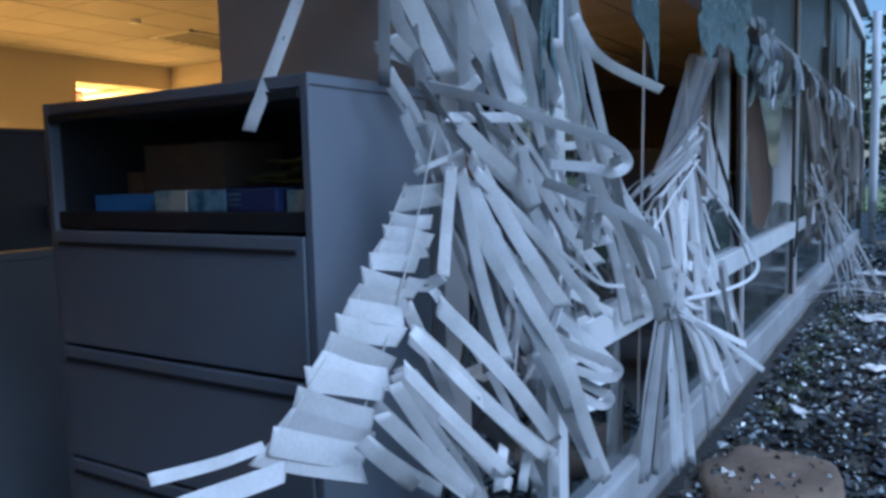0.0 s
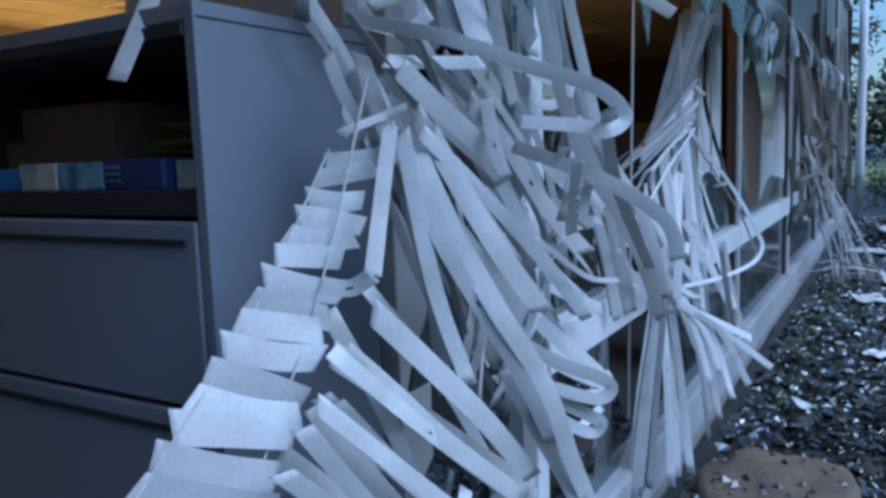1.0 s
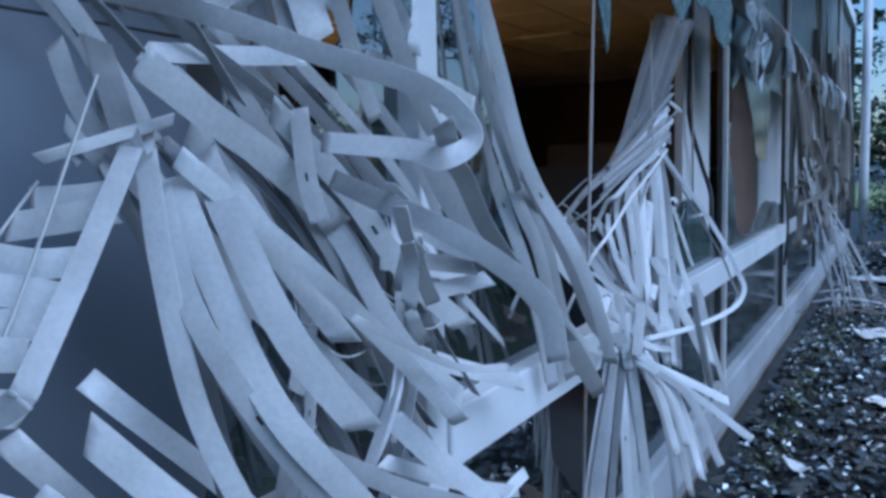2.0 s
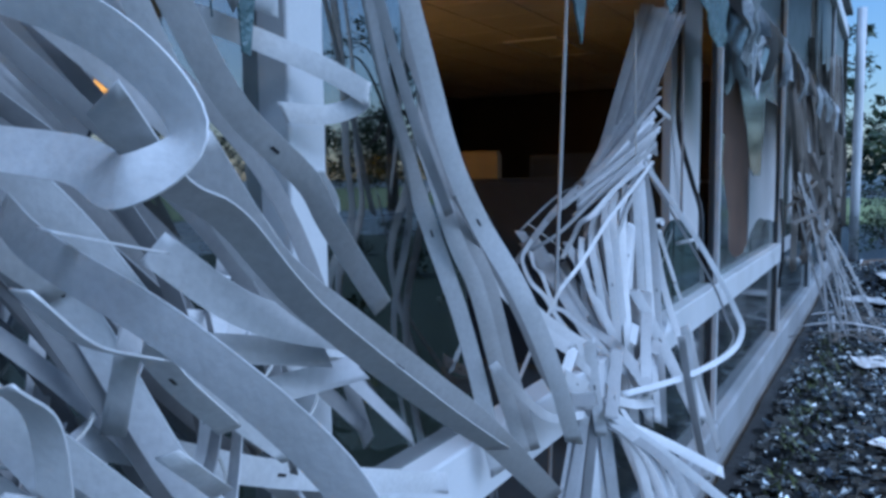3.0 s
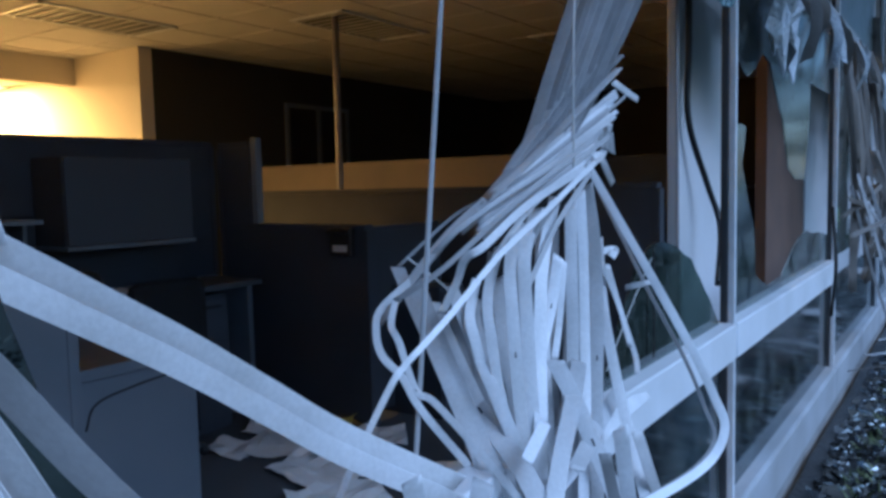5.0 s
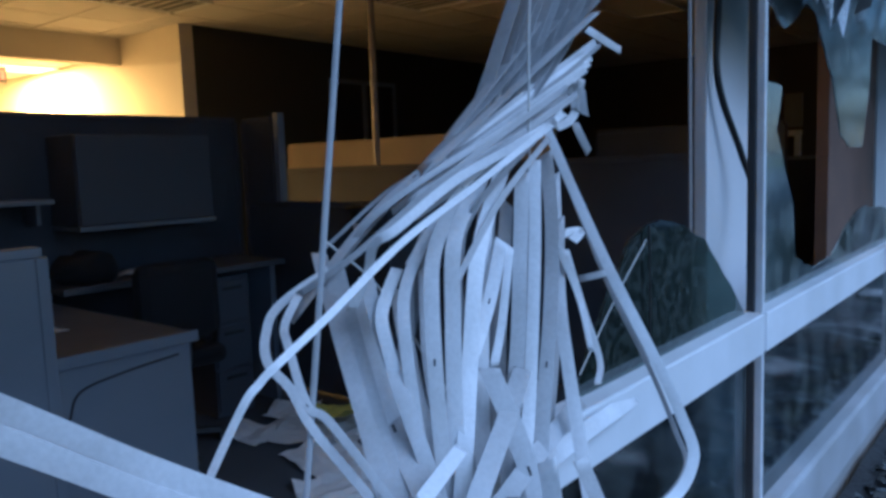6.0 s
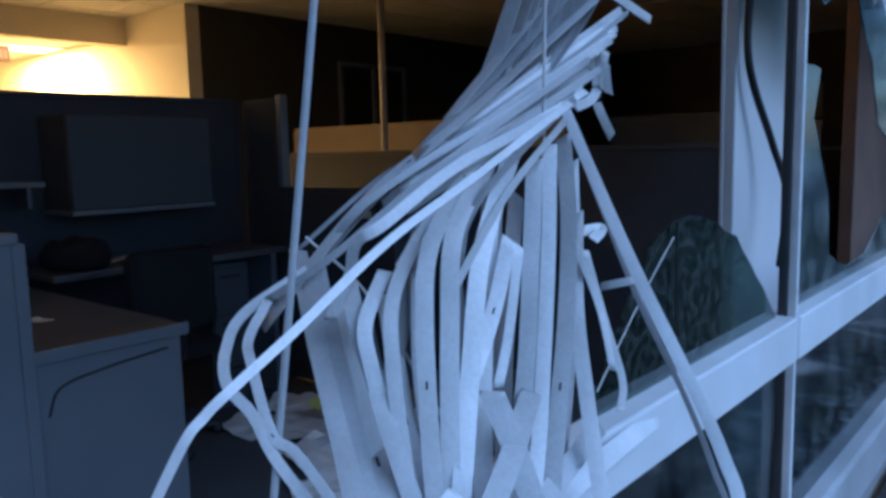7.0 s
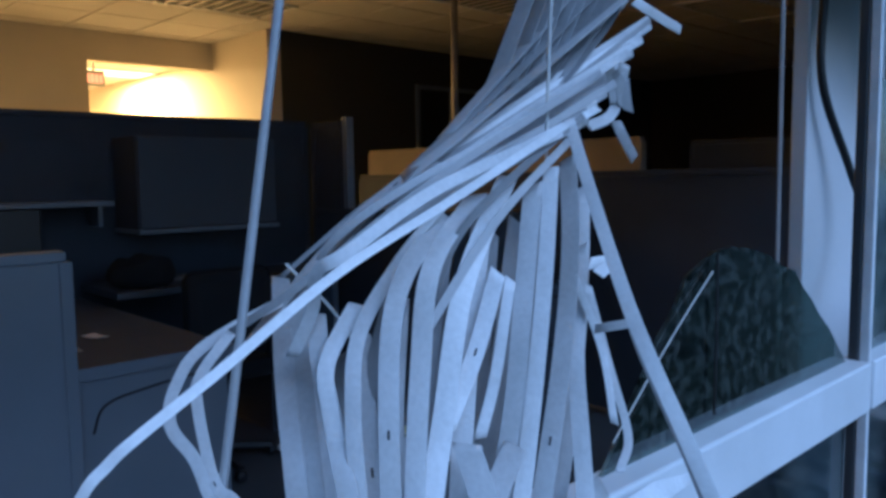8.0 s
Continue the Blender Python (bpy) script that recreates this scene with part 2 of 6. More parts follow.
def ribbon(bm, points, width, facing, twist=(0, 0), thick=0.0012, crown=0.05, cut=0.0, slots=False):
    """A thin crowned strip along a line: its flat side looks towards the point facing, turned by twist degrees from start to end."""
    line = spline(points)
    n = len(line)
    run = [0.0]
    for q0, q1 in zip(line, line[1:]):
        run.append(run[-1] + (q1 - q0).length)
    total = run[-1]
    rings = []
    before = None
    for i, q in enumerate(line):
        t = (line[min(i + 1, n - 1)] - line[max(i - 1, 0)]).normalized()
        view = (Vector(facing) - q).normalized()
        side = t.cross(view)
        if side.length < 0.25 and before is not None:
            side = before - t * before.dot(t)
        side.normalize()
        if before is not None and side.dot(before) < 0:
            side = -side
        if before is not None:
            side = (side + before * 1.2)
            side = (side - t * side.dot(t)).normalized()
        before = side.copy()
        a = radians(twist[0] + (twist[1] - twist[0]) * i / max(n - 1, 1))
        side = Matrix.Rotation(a, 3, t) @ side
        up = side.cross(t).normalized()
        h = width / 2
        slant = t * cut * (max(0, 1 - (total - run[i]) / (1.3 * width)) - max(0, 1 - run[i] / (1.3 * width)))
        ring = []
        for s, u in ((-1, 0), (-0.5, 0.75), (0, 1), (0.5, 0.75), (1, 0)):
            ring.append(bm.verts.new(q + side * h * s + up * (u * crown * h + thick / 2) + slant * s))
        for s, u in ((1, 0), (0, 1), (-1, 0)):
            ring.append(bm.verts.new(q + side * h * s + up * (u * crown * h - thick / 2) + slant * s))
        rings.append(ring)
    for r0, r1 in zip(rings, rings[1:]):
        for k in range(8):
            bm.faces.new((r0[k], r0[(k + 1) % 8], r1[(k + 1) % 8], r1[k]))
        for k in (0, 4, 5, 7):
            bm.edges.get((r0[k], r1[k])).smooth = False
    bm.faces.new(rings[0])
    bm.faces.new(rings[-1][::-1])
    # the dark slots for the lift cords
    for i in (n // 2,) if slots and n > 8 else ():
        c, t = line[i], (line[i + 1] - line[i]).normalized()
        s = (rings[i][4].co - rings[i][0].co).normalized()
        up = s.cross(t).normalized()
        h = crown * width / 2 + thick / 2
        for sign in (1, -1):
            q = [c + t * a * width * 0.22 + s * b * width * 0.06 + up * (h + 0.0006 if sign > 0 else -thick / 2 - 0.0006) for a, b in ((-1, -1), (1, -1), (1, 1), (-1, 1))]
            f = bm.faces.new([bm.verts.new(v) for v in q])
            f.material_index = 1
    return bm


def tube(bm, points, radius, sides=6, taper=1.0):
    """A round rod or cable along a smooth line."""
    line = spline(points)
    n = len(line)
    rings = []
    ref = Vector((0.31, 0.2, 0.93))
    for i, q in enumerate(line):
        t = (line[min(i + 1, n - 1)] - line[max(i - 1, 0)]).normalized()
        u = t.cross(ref)
        if u.length < 0.1:
            u = t.cross(Vector((1, 0, 0)))
        u.normalize()
        w = t.cross(u)
        r = radius * (1 + (taper - 1) * i / max(n - 1, 1))
        rings.append([bm.verts.new(q + (u * math.cos(2 * math.pi * k / sides) + w * math.sin(2 * math.pi * k / sides)) * r) for k in range(sides)])
    for r0, r1 in zip(rings, rings[1:]):
        for k in range(sides):
            bm.faces.new((r0[k], r0[(k + 1) % sides], r1[(k + 1) % sides], r1[k]))
    bm.faces.new(rings[0])
    bm.faces.new(rings[-1][::-1])
    return bm


def plate(outline, axis_x, thick):
    """A flat plate in the plane of the facade from an outline of (y, z), with an uneven broken edge."""
    bm = bmesh.new()
    front = [bm.verts.new((axis_x, y, z)) for y, z in outline]
    back = [bm.verts.new((axis_x - thick, y, z)) for y, z in outline]
    bm.faces.new(front)
    bm.faces.new(back[::-1])
    k = len(outline)
    for i in range(k):
        bm.faces.new((front[i], back[i], back[(i + 1) % k], front[(i + 1) % k]))
    return bm


def ragged(outline, step=0.06, rough=0.012, seed=1):
    """The outline with small random teeth between its corners."""
    rnd = random.Random(seed)
    out = []
    for i, (a, b) in enumerate(zip(outline, outline[1:] + outline[:1])):
        a, b = Vector(a), Vector(b)
        k = max(1, int((b - a).length / step))
        d = (b - a).normalized() if (b - a).length else Vector((1, 0))
        nrm = Vector((-d.y, d.x))
        straight = abs(d.x) > 0.999 or abs(d.y) > 0.999
        for j in range(k):
            q = a.lerp(b, j / k)
            if j and not straight:
                q = q + nrm * rnd.uniform(-rough, rough)
            out.append((q.x, q.y))
    return out


# ---- ground and distance ----
GROUND, FLOOR, CEIL = 0.33, 0.18, 2.92
FACE = -0.70


def ground_height(x, y):
    bumps = 0.03 * noise.noise((x * 1.3, y * 1.3, 0)) + 0.012 * noise.noise((x * 5, y * 5, 3))
    mound = 0.02 * math.exp(-((x + 0.36) ** 2 + (y - 3.45) ** 2) / 0.10)
    mound += 0.30 * math.exp(-(((x + 0.05) / 0.55) ** 2 + ((y - 11.0) / 1.1) ** 2))
    near = max(0.0, 1 - math.hypot(x, y - 6) / 25)
    return GROUND + (bumps + mound) * near


def build_ground():
    bm = bmesh.new()
    xs = [-0.66 + 0.08 * i for i in range(40)] + [2.7, 3.5, 5, 8, 12, 20, 40, 120, 600, 2500]
    ys = [-2500, -400, -60, -20, -8, -3, -1, 0, 1] + [1.5 + 0.1 * i for i in range(130)] + [15, 17, 20, 25, 35, 60, 120, 400, 2500]
    grid = [[bm.verts.new((x, y, ground_height(x, y))) for y in ys] for x in xs]
    for r0, r1 in zip(grid, grid[1:]):
        for i in range(len(ys) - 1):
            bm.faces.new((r0[i], r1[i], r1[i + 1], r0[i + 1]))
    # beyond the end of the building and behind it the same sheet goes on
    west = [-2500, -400, -60, -12, -0.66]
    for y0, y1 in ((14.2, 2500), (-2500, -6.2)):
        for a, b in zip(west, west[1:]):
            bm.faces.new([bm.verts.new((x, y, GROUND - 0.004)) for x, y in ((a, y0), (b, y0), (b, y1), (a, y1))])
    bm.faces.new([bm.verts.new((x, y, GROUND - 0.004)) for x, y in ((-2500, -6.2), (-12.2, -6.2), (-12.2, 14.2), (-2500, 14.2))])
    return solid("ground", bm, SOIL, "dark wet mulch and earth beside the building", "ground", kind="structure", smooth=True)


build_ground()


def sheet(name, corners, z, mat, label):
    bm = bmesh.new()
    bm.faces.new([bm.verts.new((x, y, z)) for x, y in corners])
    geom = bmesh.ops.extrude_face_region(bm, geom=bm.faces[:])
    bmesh.ops.translate(bm, verts=[v for v in geom["geom"] if isinstance(v, bmesh.types.BMVert)], vec=(0, 0, -0.03))
    return solid(name, bm, mat, label, name, kind="structure")


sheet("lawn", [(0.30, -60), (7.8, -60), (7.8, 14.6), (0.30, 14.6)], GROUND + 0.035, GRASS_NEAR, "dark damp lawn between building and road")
sheet("road", [(7.8, -300), (16, -300), (16, 300), (7.8, 300)], GROUND + 0.03, ASPHALT, "wet grey asphalt road beyond the lawn")
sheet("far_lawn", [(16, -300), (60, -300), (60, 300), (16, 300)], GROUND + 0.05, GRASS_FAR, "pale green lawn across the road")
sheet("cross_road", [(-40, 44), (3.3, 44), (3.3, 56), (-40, 56)], GROUND + 0.04, ASPHALT, "wet road beyond the end of the building")
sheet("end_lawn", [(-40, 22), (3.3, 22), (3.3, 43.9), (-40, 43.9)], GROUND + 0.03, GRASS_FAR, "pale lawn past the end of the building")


def leaf_cloud(bm, centre, radius, count, size, rnd, squash=0.8):
    for _ in range(count):
        d = Vector((rnd.gauss(0, 1), rnd.gauss(0, 1), rnd.gauss(0, 1))).normalized() * radius * rnd.uniform(0.35, 1.0)
        d.z *= squash
        q = Vector(centre) + d
        u = Vector((rnd.uniform(-1, 1), rnd.uniform(-1, 1), rnd.uniform(-0.6, 0.6))).normalized()
        w = u.cross(Vector((rnd.uniform(-1, 1), rnd.uniform(-1, 1), 1)).normalized()).normalized()
        s = size * rnd.uniform(0.6, 1.4)
        bm.faces.new([bm.verts.new(q + u * s), bm.verts.new(q + w * s * 0.45), bm.verts.new(q - u * s), bm.verts.new(q - w * s * 0.45)])


def tree(at, height, spread, clumps, leaves, leaf, seed, label):
    rnd = random.Random(seed)
    t = thing("tree", at, label, "tree")
    x, y, z = at
    bm = bmesh.new()
    tube(bm, [(x, y, z - 0.1), (x + 0.1, y, z + height * 0.4), (x - 0.05, y + 0.1, z + height * 0.85)], height * 0.035, 8, 0.35)
    crown = bmesh.new()
    for _ in range(clumps):
        a, r = rnd.uniform(0, 6.28), spread * math.sqrt(rnd.uniform(0.05, 1))
        q = (x + math.cos(a) * r, y + math.sin(a) * r, z + height * rnd.uniform(0.34, 1.0))
        tube(bm, [(x, y, z + height * rnd.uniform(0.3, 0.6)), ((x + q[0]) / 2, (y + q[1]) / 2, q[2] - 0.1), q], height * 0.010, 5, 0.2)
        leaf_cloud(crown, q, spread * rnd.uniform(0.14, 0.30), leaves, leaf, rnd, 0.6)
    part("trunk", bm, BARK, t, smooth=True)
    part("crown", crown, LEAF, t)
    return t


tree((1.5, 15.5, GROUND), 6.2, 2.3, 34, 90, 0.07, 5, "leafy tree with drooping branches beside the wall")
tree((-3.5, 30.0, GROUND), 6.0, 3.2, 30, 70, 0.14, 9, "broad dark tree past the end of the building")
tree((2.8, 36.0, GROUND), 5.0, 2.6, 26, 70, 0.14, 12, "low dark tree near the far road")


def woods(name, x0, x1, y0, y1, count, height, seed, label):
    rnd = random.Random(seed)
    bm = bmesh.new()
    for _ in range(count):
        x, y = rnd.uniform(x0, x1), rnd.uniform(y0, y1)
        h = height * rnd.uniform(0.65, 1.15)
        for k in range(7):
            leaf_cloud(bm, (x + rnd.uniform(-1.5, 1.5), y + rnd.uniform(-1.5, 1.5), GROUND + h * (0.12 + 0.13 * k)), 1.5, 26, 0.42, rnd)
    return solid(name, bm, LEAF, label, "trees", kind="stuff")


woods("woods", 62, 74, -20, 190, 150, 11.5, 3, "dark far line of trees across the road")
woods("hedge", -30, 4, 62, 70, 34, 6, 4, "dark hedge beyond the far road")


def shrub(at, size, count, seed, label):
    rnd = random.Random(seed)
    t = thing("bush", at, label, "bush")
    x, y, z = at
    stems, leaves = bmesh.new(), bmesh.new()
    for _ in range(12):
        q = (x + rnd.uniform(-1, 1) * size, y + rnd.uniform(-1, 1) * size, z + size * rnd.uniform(0.4, 1.3))
        tube(stems, [(x, y, z - 0.05), ((x + q[0]) / 2, (y + q[1]) / 2, z + size * 0.5), q], 0.008, 4, 0.4)
        leaf_cloud(leaves, q, size * 0.45, count, 0.035, rnd)
    part("stem", stems, BARK, t)
    part("foliage", leaves, LEAF, t)


shrub((0.05, 13.2, GROUND), 0.5, 60, 21, "dark leafy bush near the building's end")
shrub((-0.15, 16.5, GROUND), 0.7, 60, 22, "dark leafy bush by the lawn")
for k in range(30):
    shrub((1.1 + 0.41 * (k * 7 % 16), 3.2 + 0.6 * k, GROUND), 0.20 + 0.05 * (k % 4), 40, 30 + k, "low dark weed clump on the damp lawn")
tree((15.2, 26.5, GROUND), 7.5, 2.6, 34, 80, 0.10, 17, "leafy tree standing beyond the road")

# leaf litter, weeds, and glass crumbs that double as glints on the ground
rnd = random.Random(11)
bm = bmesh.new()
for _ in range(11000):
    y = 2.6 + 10.5 * rnd.random() ** 1.3
    x = rnd.uniform(-0.60, 0.34)
    s = 0.014 + 0.036 * rnd.random() ** 1.6
    a = rnd.uniform(0, 6.28)
    z = ground_height(x, y) + rnd.uniform(0.004, 0.02)
    u = Vector((math.cos(a), math.sin(a), rnd.uniform(-0.5, 0.5))) * s
    w = Vector((-math.sin(a), math.cos(a), rnd.uniform(-0.5, 0.5))) * s * rnd.uniform(0.3, 0.8)
    q = Vector((x, y, z))
    bm.faces.new([bm.verts.new(q + u), bm.verts.new(q + w), bm.verts.new(q - u * 0.9), bm.verts.new(q - w)])
solid("leaf_litter", bm, LITTER, "wet dark leaves and chips covering the ground", "leaf litter", kind="stuff")
bm = bmesh.new()
for _ in range(3200):
    y = rnd.uniform(3.0, 13.0)
    x = rnd.uniform(-0.58, 0.14)
    s = 0.004 + 0.026 * rnd.random() ** 3
    q = Vector((x, y, ground_height(x, y) + 0.018))
    pts = [q + Vector((rnd.uniform(-s, s), rnd.uniform(-s, s), rnd.uniform(-s, s) * 0.5)) for _ in range(3)]
    top = bm.verts.new(q + Vector((0, 0, s * 0.6)))
    v = [bm.verts.new(p) for p in pts]
    bm.faces.new(v)
    for i in range(3):
        bm.faces.new((v[i], v[(i + 1) % 3], top))
solid("debris_and_glints", bm, CRUMBS, "scattered pale crumbs that also stand in for wet glints", "debris", kind="stuff")
bm = bmesh.new()
for _ in range(500):
    y = rnd.uniform(4.2, 8.0)
    x = -0.50 + abs(rnd.gauss(0, 0.10))
    q = Vector((x, y, ground_height(x, y)))
    h = rnd.uniform(0.015, 0.05)
    a = rnd.uniform(0, 6.28)
    d = Vector((math.cos(a), math.sin(a), 0))
    bm.faces.new([bm.verts.new(q - d * 0.008), bm.verts.new(q + d * 0.008), bm.verts.new(q + d * 0.03 + Vector((d.y * 0.03, -d.x * 0.03, h)))])
solid("weeds", bm, WEED, "sparse weeds growing along the curb", "weeds", kind="stuff")

# ---- the facade ----
MULLIONS = [0.86, 2.42, 4.84, 6.85, 9.05, 11.3, 13.6]
TOP = 3.45


def build_curb():
    bm = box((FACE - 0.22, 0.83, GROUND - 0.3), (FACE + 0.012, 13.9, 0.36), 0.006)
    solid("curb", bm, CONCRETE, "stained concrete curb under the window wall", "curb", kind="structure")


build_curb()


def window(number, y0, y1):
    """One bay of the window wall between two mullions: frame bars, sill, and the panes added later."""
    w = thing("window_%d" % number, (FACE, y0, 0.36), "white aluminium window bay with broken panes", "window", kind="structure")
    white = number == 1
    part("sill", box((FACE - 0.10, y0 + 0.002, 0.36), (FACE + 0.020, y1 - 0.002, 0.525), 0.012), SILL, w, "weathered grey metal sill")
    if number in (1, 2):
        part("rail", box((FACE - 0.05, y0 + (0.033 if white else 0.009), 0.97), (FACE + 0.012, y1 - 0.009, 1.075), 0.005), FRAME_WHITE, w, "white horizontal rail")
    part("transom", box((FACE - 0.07, y0 + 0.04, 2.19 if number < 2 else 2.225), (FACE + 0.02, y1 - 0.04, 2.29 if number < 2 else 2.275), 0.005), FRAME_WHITE if number < 2 else SILL, w, "pale transom bar")
    part("head", box((FACE - 0.10, y0 + 0.002, 3.30), (FACE + 0.03, y1 - 0.002, TOP), 0.006), FRAME_WHITE, w)
    if white:
        part("mullion", box((FACE - 0.09, y0 - 0.031, 0.525), (FACE + 0.004, y0 + 0.031, 3.30), 0.004), FRAME_WHITE, w, "flat white mullion")
    else:
        m = part("mullion", box((FACE - 0.038, y0 - 0.008, 0.525), (FACE - 0.016, y0 + 0.007, 3.30), 0.004), FRAME_DARK, w, "dark mullion")
        part("cover_strip", box((FACE - 0.016, y0 - 0.007, 0.525), (FACE + 0.005, y0 + 0.007, 3.30), 0.003), STRIP, m, "bare metal cover strip")
    return w


windows = [window(i, a, b) for i, (a, b) in enumerate(zip(MULLIONS, MULLIONS[1:]))]


def pane(w, outline, seed, mat=None, x=FACE - 0.03, rough=0.014, label=""):
    ob = part("pane", plate(ragged(outline, 0.05, rough, seed), x, 0.006), mat or GLASS, w, label)
    ob.visible_shadow = False
    return ob


# lower panes
for i in range(len(windows)):
    a, b = MULLIONS[i] + 0.03, MULLIONS[i + 1] - 0.03
    if i == 0:
        pane(windows[i], [(1.5, 0.525), (b, 0.525), (b, 0.97), (2.1, 0.97), (1.75, 0.75)], 31, label="broken lower pane")
    elif i == 1:
        pane(windows[i], [(3.45, 0.525), (b, 0.525), (b, 0.97), (3.6, 0.97)], 33, GLASS_LOW, label="cracked lower pane")
    else:
        pane(windows[i], [(a, 0.525), (b, 0.525), (b, 0.97), (a, 0.97)], 40 + i, GLASS_LOW)
# upper remains
pane(windows[1], [(2.45, 0.525), (3.05, 0.525), (3.2, 0.6), (2.98, 0.8), (2.95, 1.0), (2.88, 1.2), (2.80, 1.45), (2.70, 1.66), (2.62, 1.9), (2.60, 2.19), (2.45, 2.19)], 34, rough=0.004, label="tall pane broken off along a slanting edge")
shard = pane(windows[1], [(3.93, 1.075), (4.80, 1.075), (4.70, 1.162), (4.61, 1.229), (4.53, 1.291), (4.41, 1.332), (4.285, 1.353), (4.228, 1.350), (4.143, 1.319), (4.067, 1.239), (3.997, 1.156)], 35, GLASS_OLD, rough=0.006, label="rounded dirty glass shard standing in the frame")
for line, mat, r0 in (([(-0.722, 4.219, 1.347), (-0.722, 4.220, 1.215), (-0.722, 4.218, 1.095)], CABLE, 0.0022), ([(-0.722, 4.205, 1.322), (-0.722, 4.128, 1.268), (-0.722, 4.052, 1.210), (-0.722, 3.943, 1.120)], CORD, 0.0011)):
    bm = bmesh.new()
    tube(bm, line, r0, 4)
    part("crack", bm, mat, shard)
pane(windows[0], [(1.95, 1.075), (2.38, 1.075), (2.38, 2.19), (2.30, 2.19), (2.32, 1.8), (2.16, 1.5), (2.05, 1.3)], 36, label="narrow glass remnant beside the mullion")
pane(windows[2], [(4.86, 1.07), (4.86, 1.68), (5.10, 1.66), (5.05, 1.54), (5.13, 1.44), (5.22, 1.33), (5.25, 1.17), (5.45, 1.11), (5.70, 1.12), (5.89, 1.20), (6.04, 1.24), (6.24, 1.26), (6.80, 1.21), (6.81, 1.21), (6.81, 1.07)], 37, GLASS_FILM, rough=0.006, label="dirty glass left round a tall broken hole")
pane(windows[2], [(4.86, 2.19), (4.86, 1.92), (5.12, 1.82), (5.21, 1.85), (5.34, 1.92), (5.45, 1.90), (5.52, 1.83), (5.67, 1.72), (5.80, 1.53), (5.93, 1.49), (6.14, 1.49), (6.23, 1.69), (6.27, 1.91), (6.81, 1.91), (6.81, 2.19)], 38, GLASS_FILM, rough=0.006, label="crazed hanging glass under the transom")
for i in range(3, len(windows)):
    a, b = MULLIONS[i] + 0.03, MULLIONS[i + 1] - 0.03
    pane(windows[i], [(a, 1.075), (a + 0.9, 1.075), (a + 0.6, 1.5), (a + 0.8, 1.9), (a + 0.5, 2.19), (a, 2.19)], 50 + i, GLASS_OLD, label="broken pane")
for i in range(len(windows)):
    a, b = MULLIONS[i] + 0.03, MULLIONS[i + 1] - 0.03
    if i >= 2:
        pane(windows[i], [(a, 2.29), (b, 2.29), (b, 3.30), (a, 3.30)], 60 + i, GLASS_DULL)

# pier and boards behind the glass
solid("wall_pier", box((-1.00, 5.15, FLOOR), (-0.96, 5.74, CEIL), 0.004), PIER, "pale painted pier behind the window frame", "pier", kind="structure")
solid("wall_board", box((-1.32, 7.9, FLOOR), (-1.25, 9.25, CEIL)), BROWN_BOARD, "brown wallboard with a stained lower half", "wall", kind="structure")
solid("wall_inner", box((-1.34, 9.26, FLOOR), (-1.24, 13.8, CEIL)), PIER, "pale inner wall behind the torn sheets", "wall", kind="structure")
bm = bmesh.new()
tube(bm, [(-0.93, 5.24, 2.9), (-0.94, 5.20, 2.3), (-0.93, 5.16, 1.95), (-0.93, 5.16, 1.7), (-0.90, 5.28, 1.48), (-0.86, 5.30, 1.33), (-0.82, 5.12, 1.15)], 0.011, 8)
solid("cable", bm, CABLE, "black cable hanging in front of the pier", "cable", smooth=True)

# ---- the office shell ----
WEST = -7.95


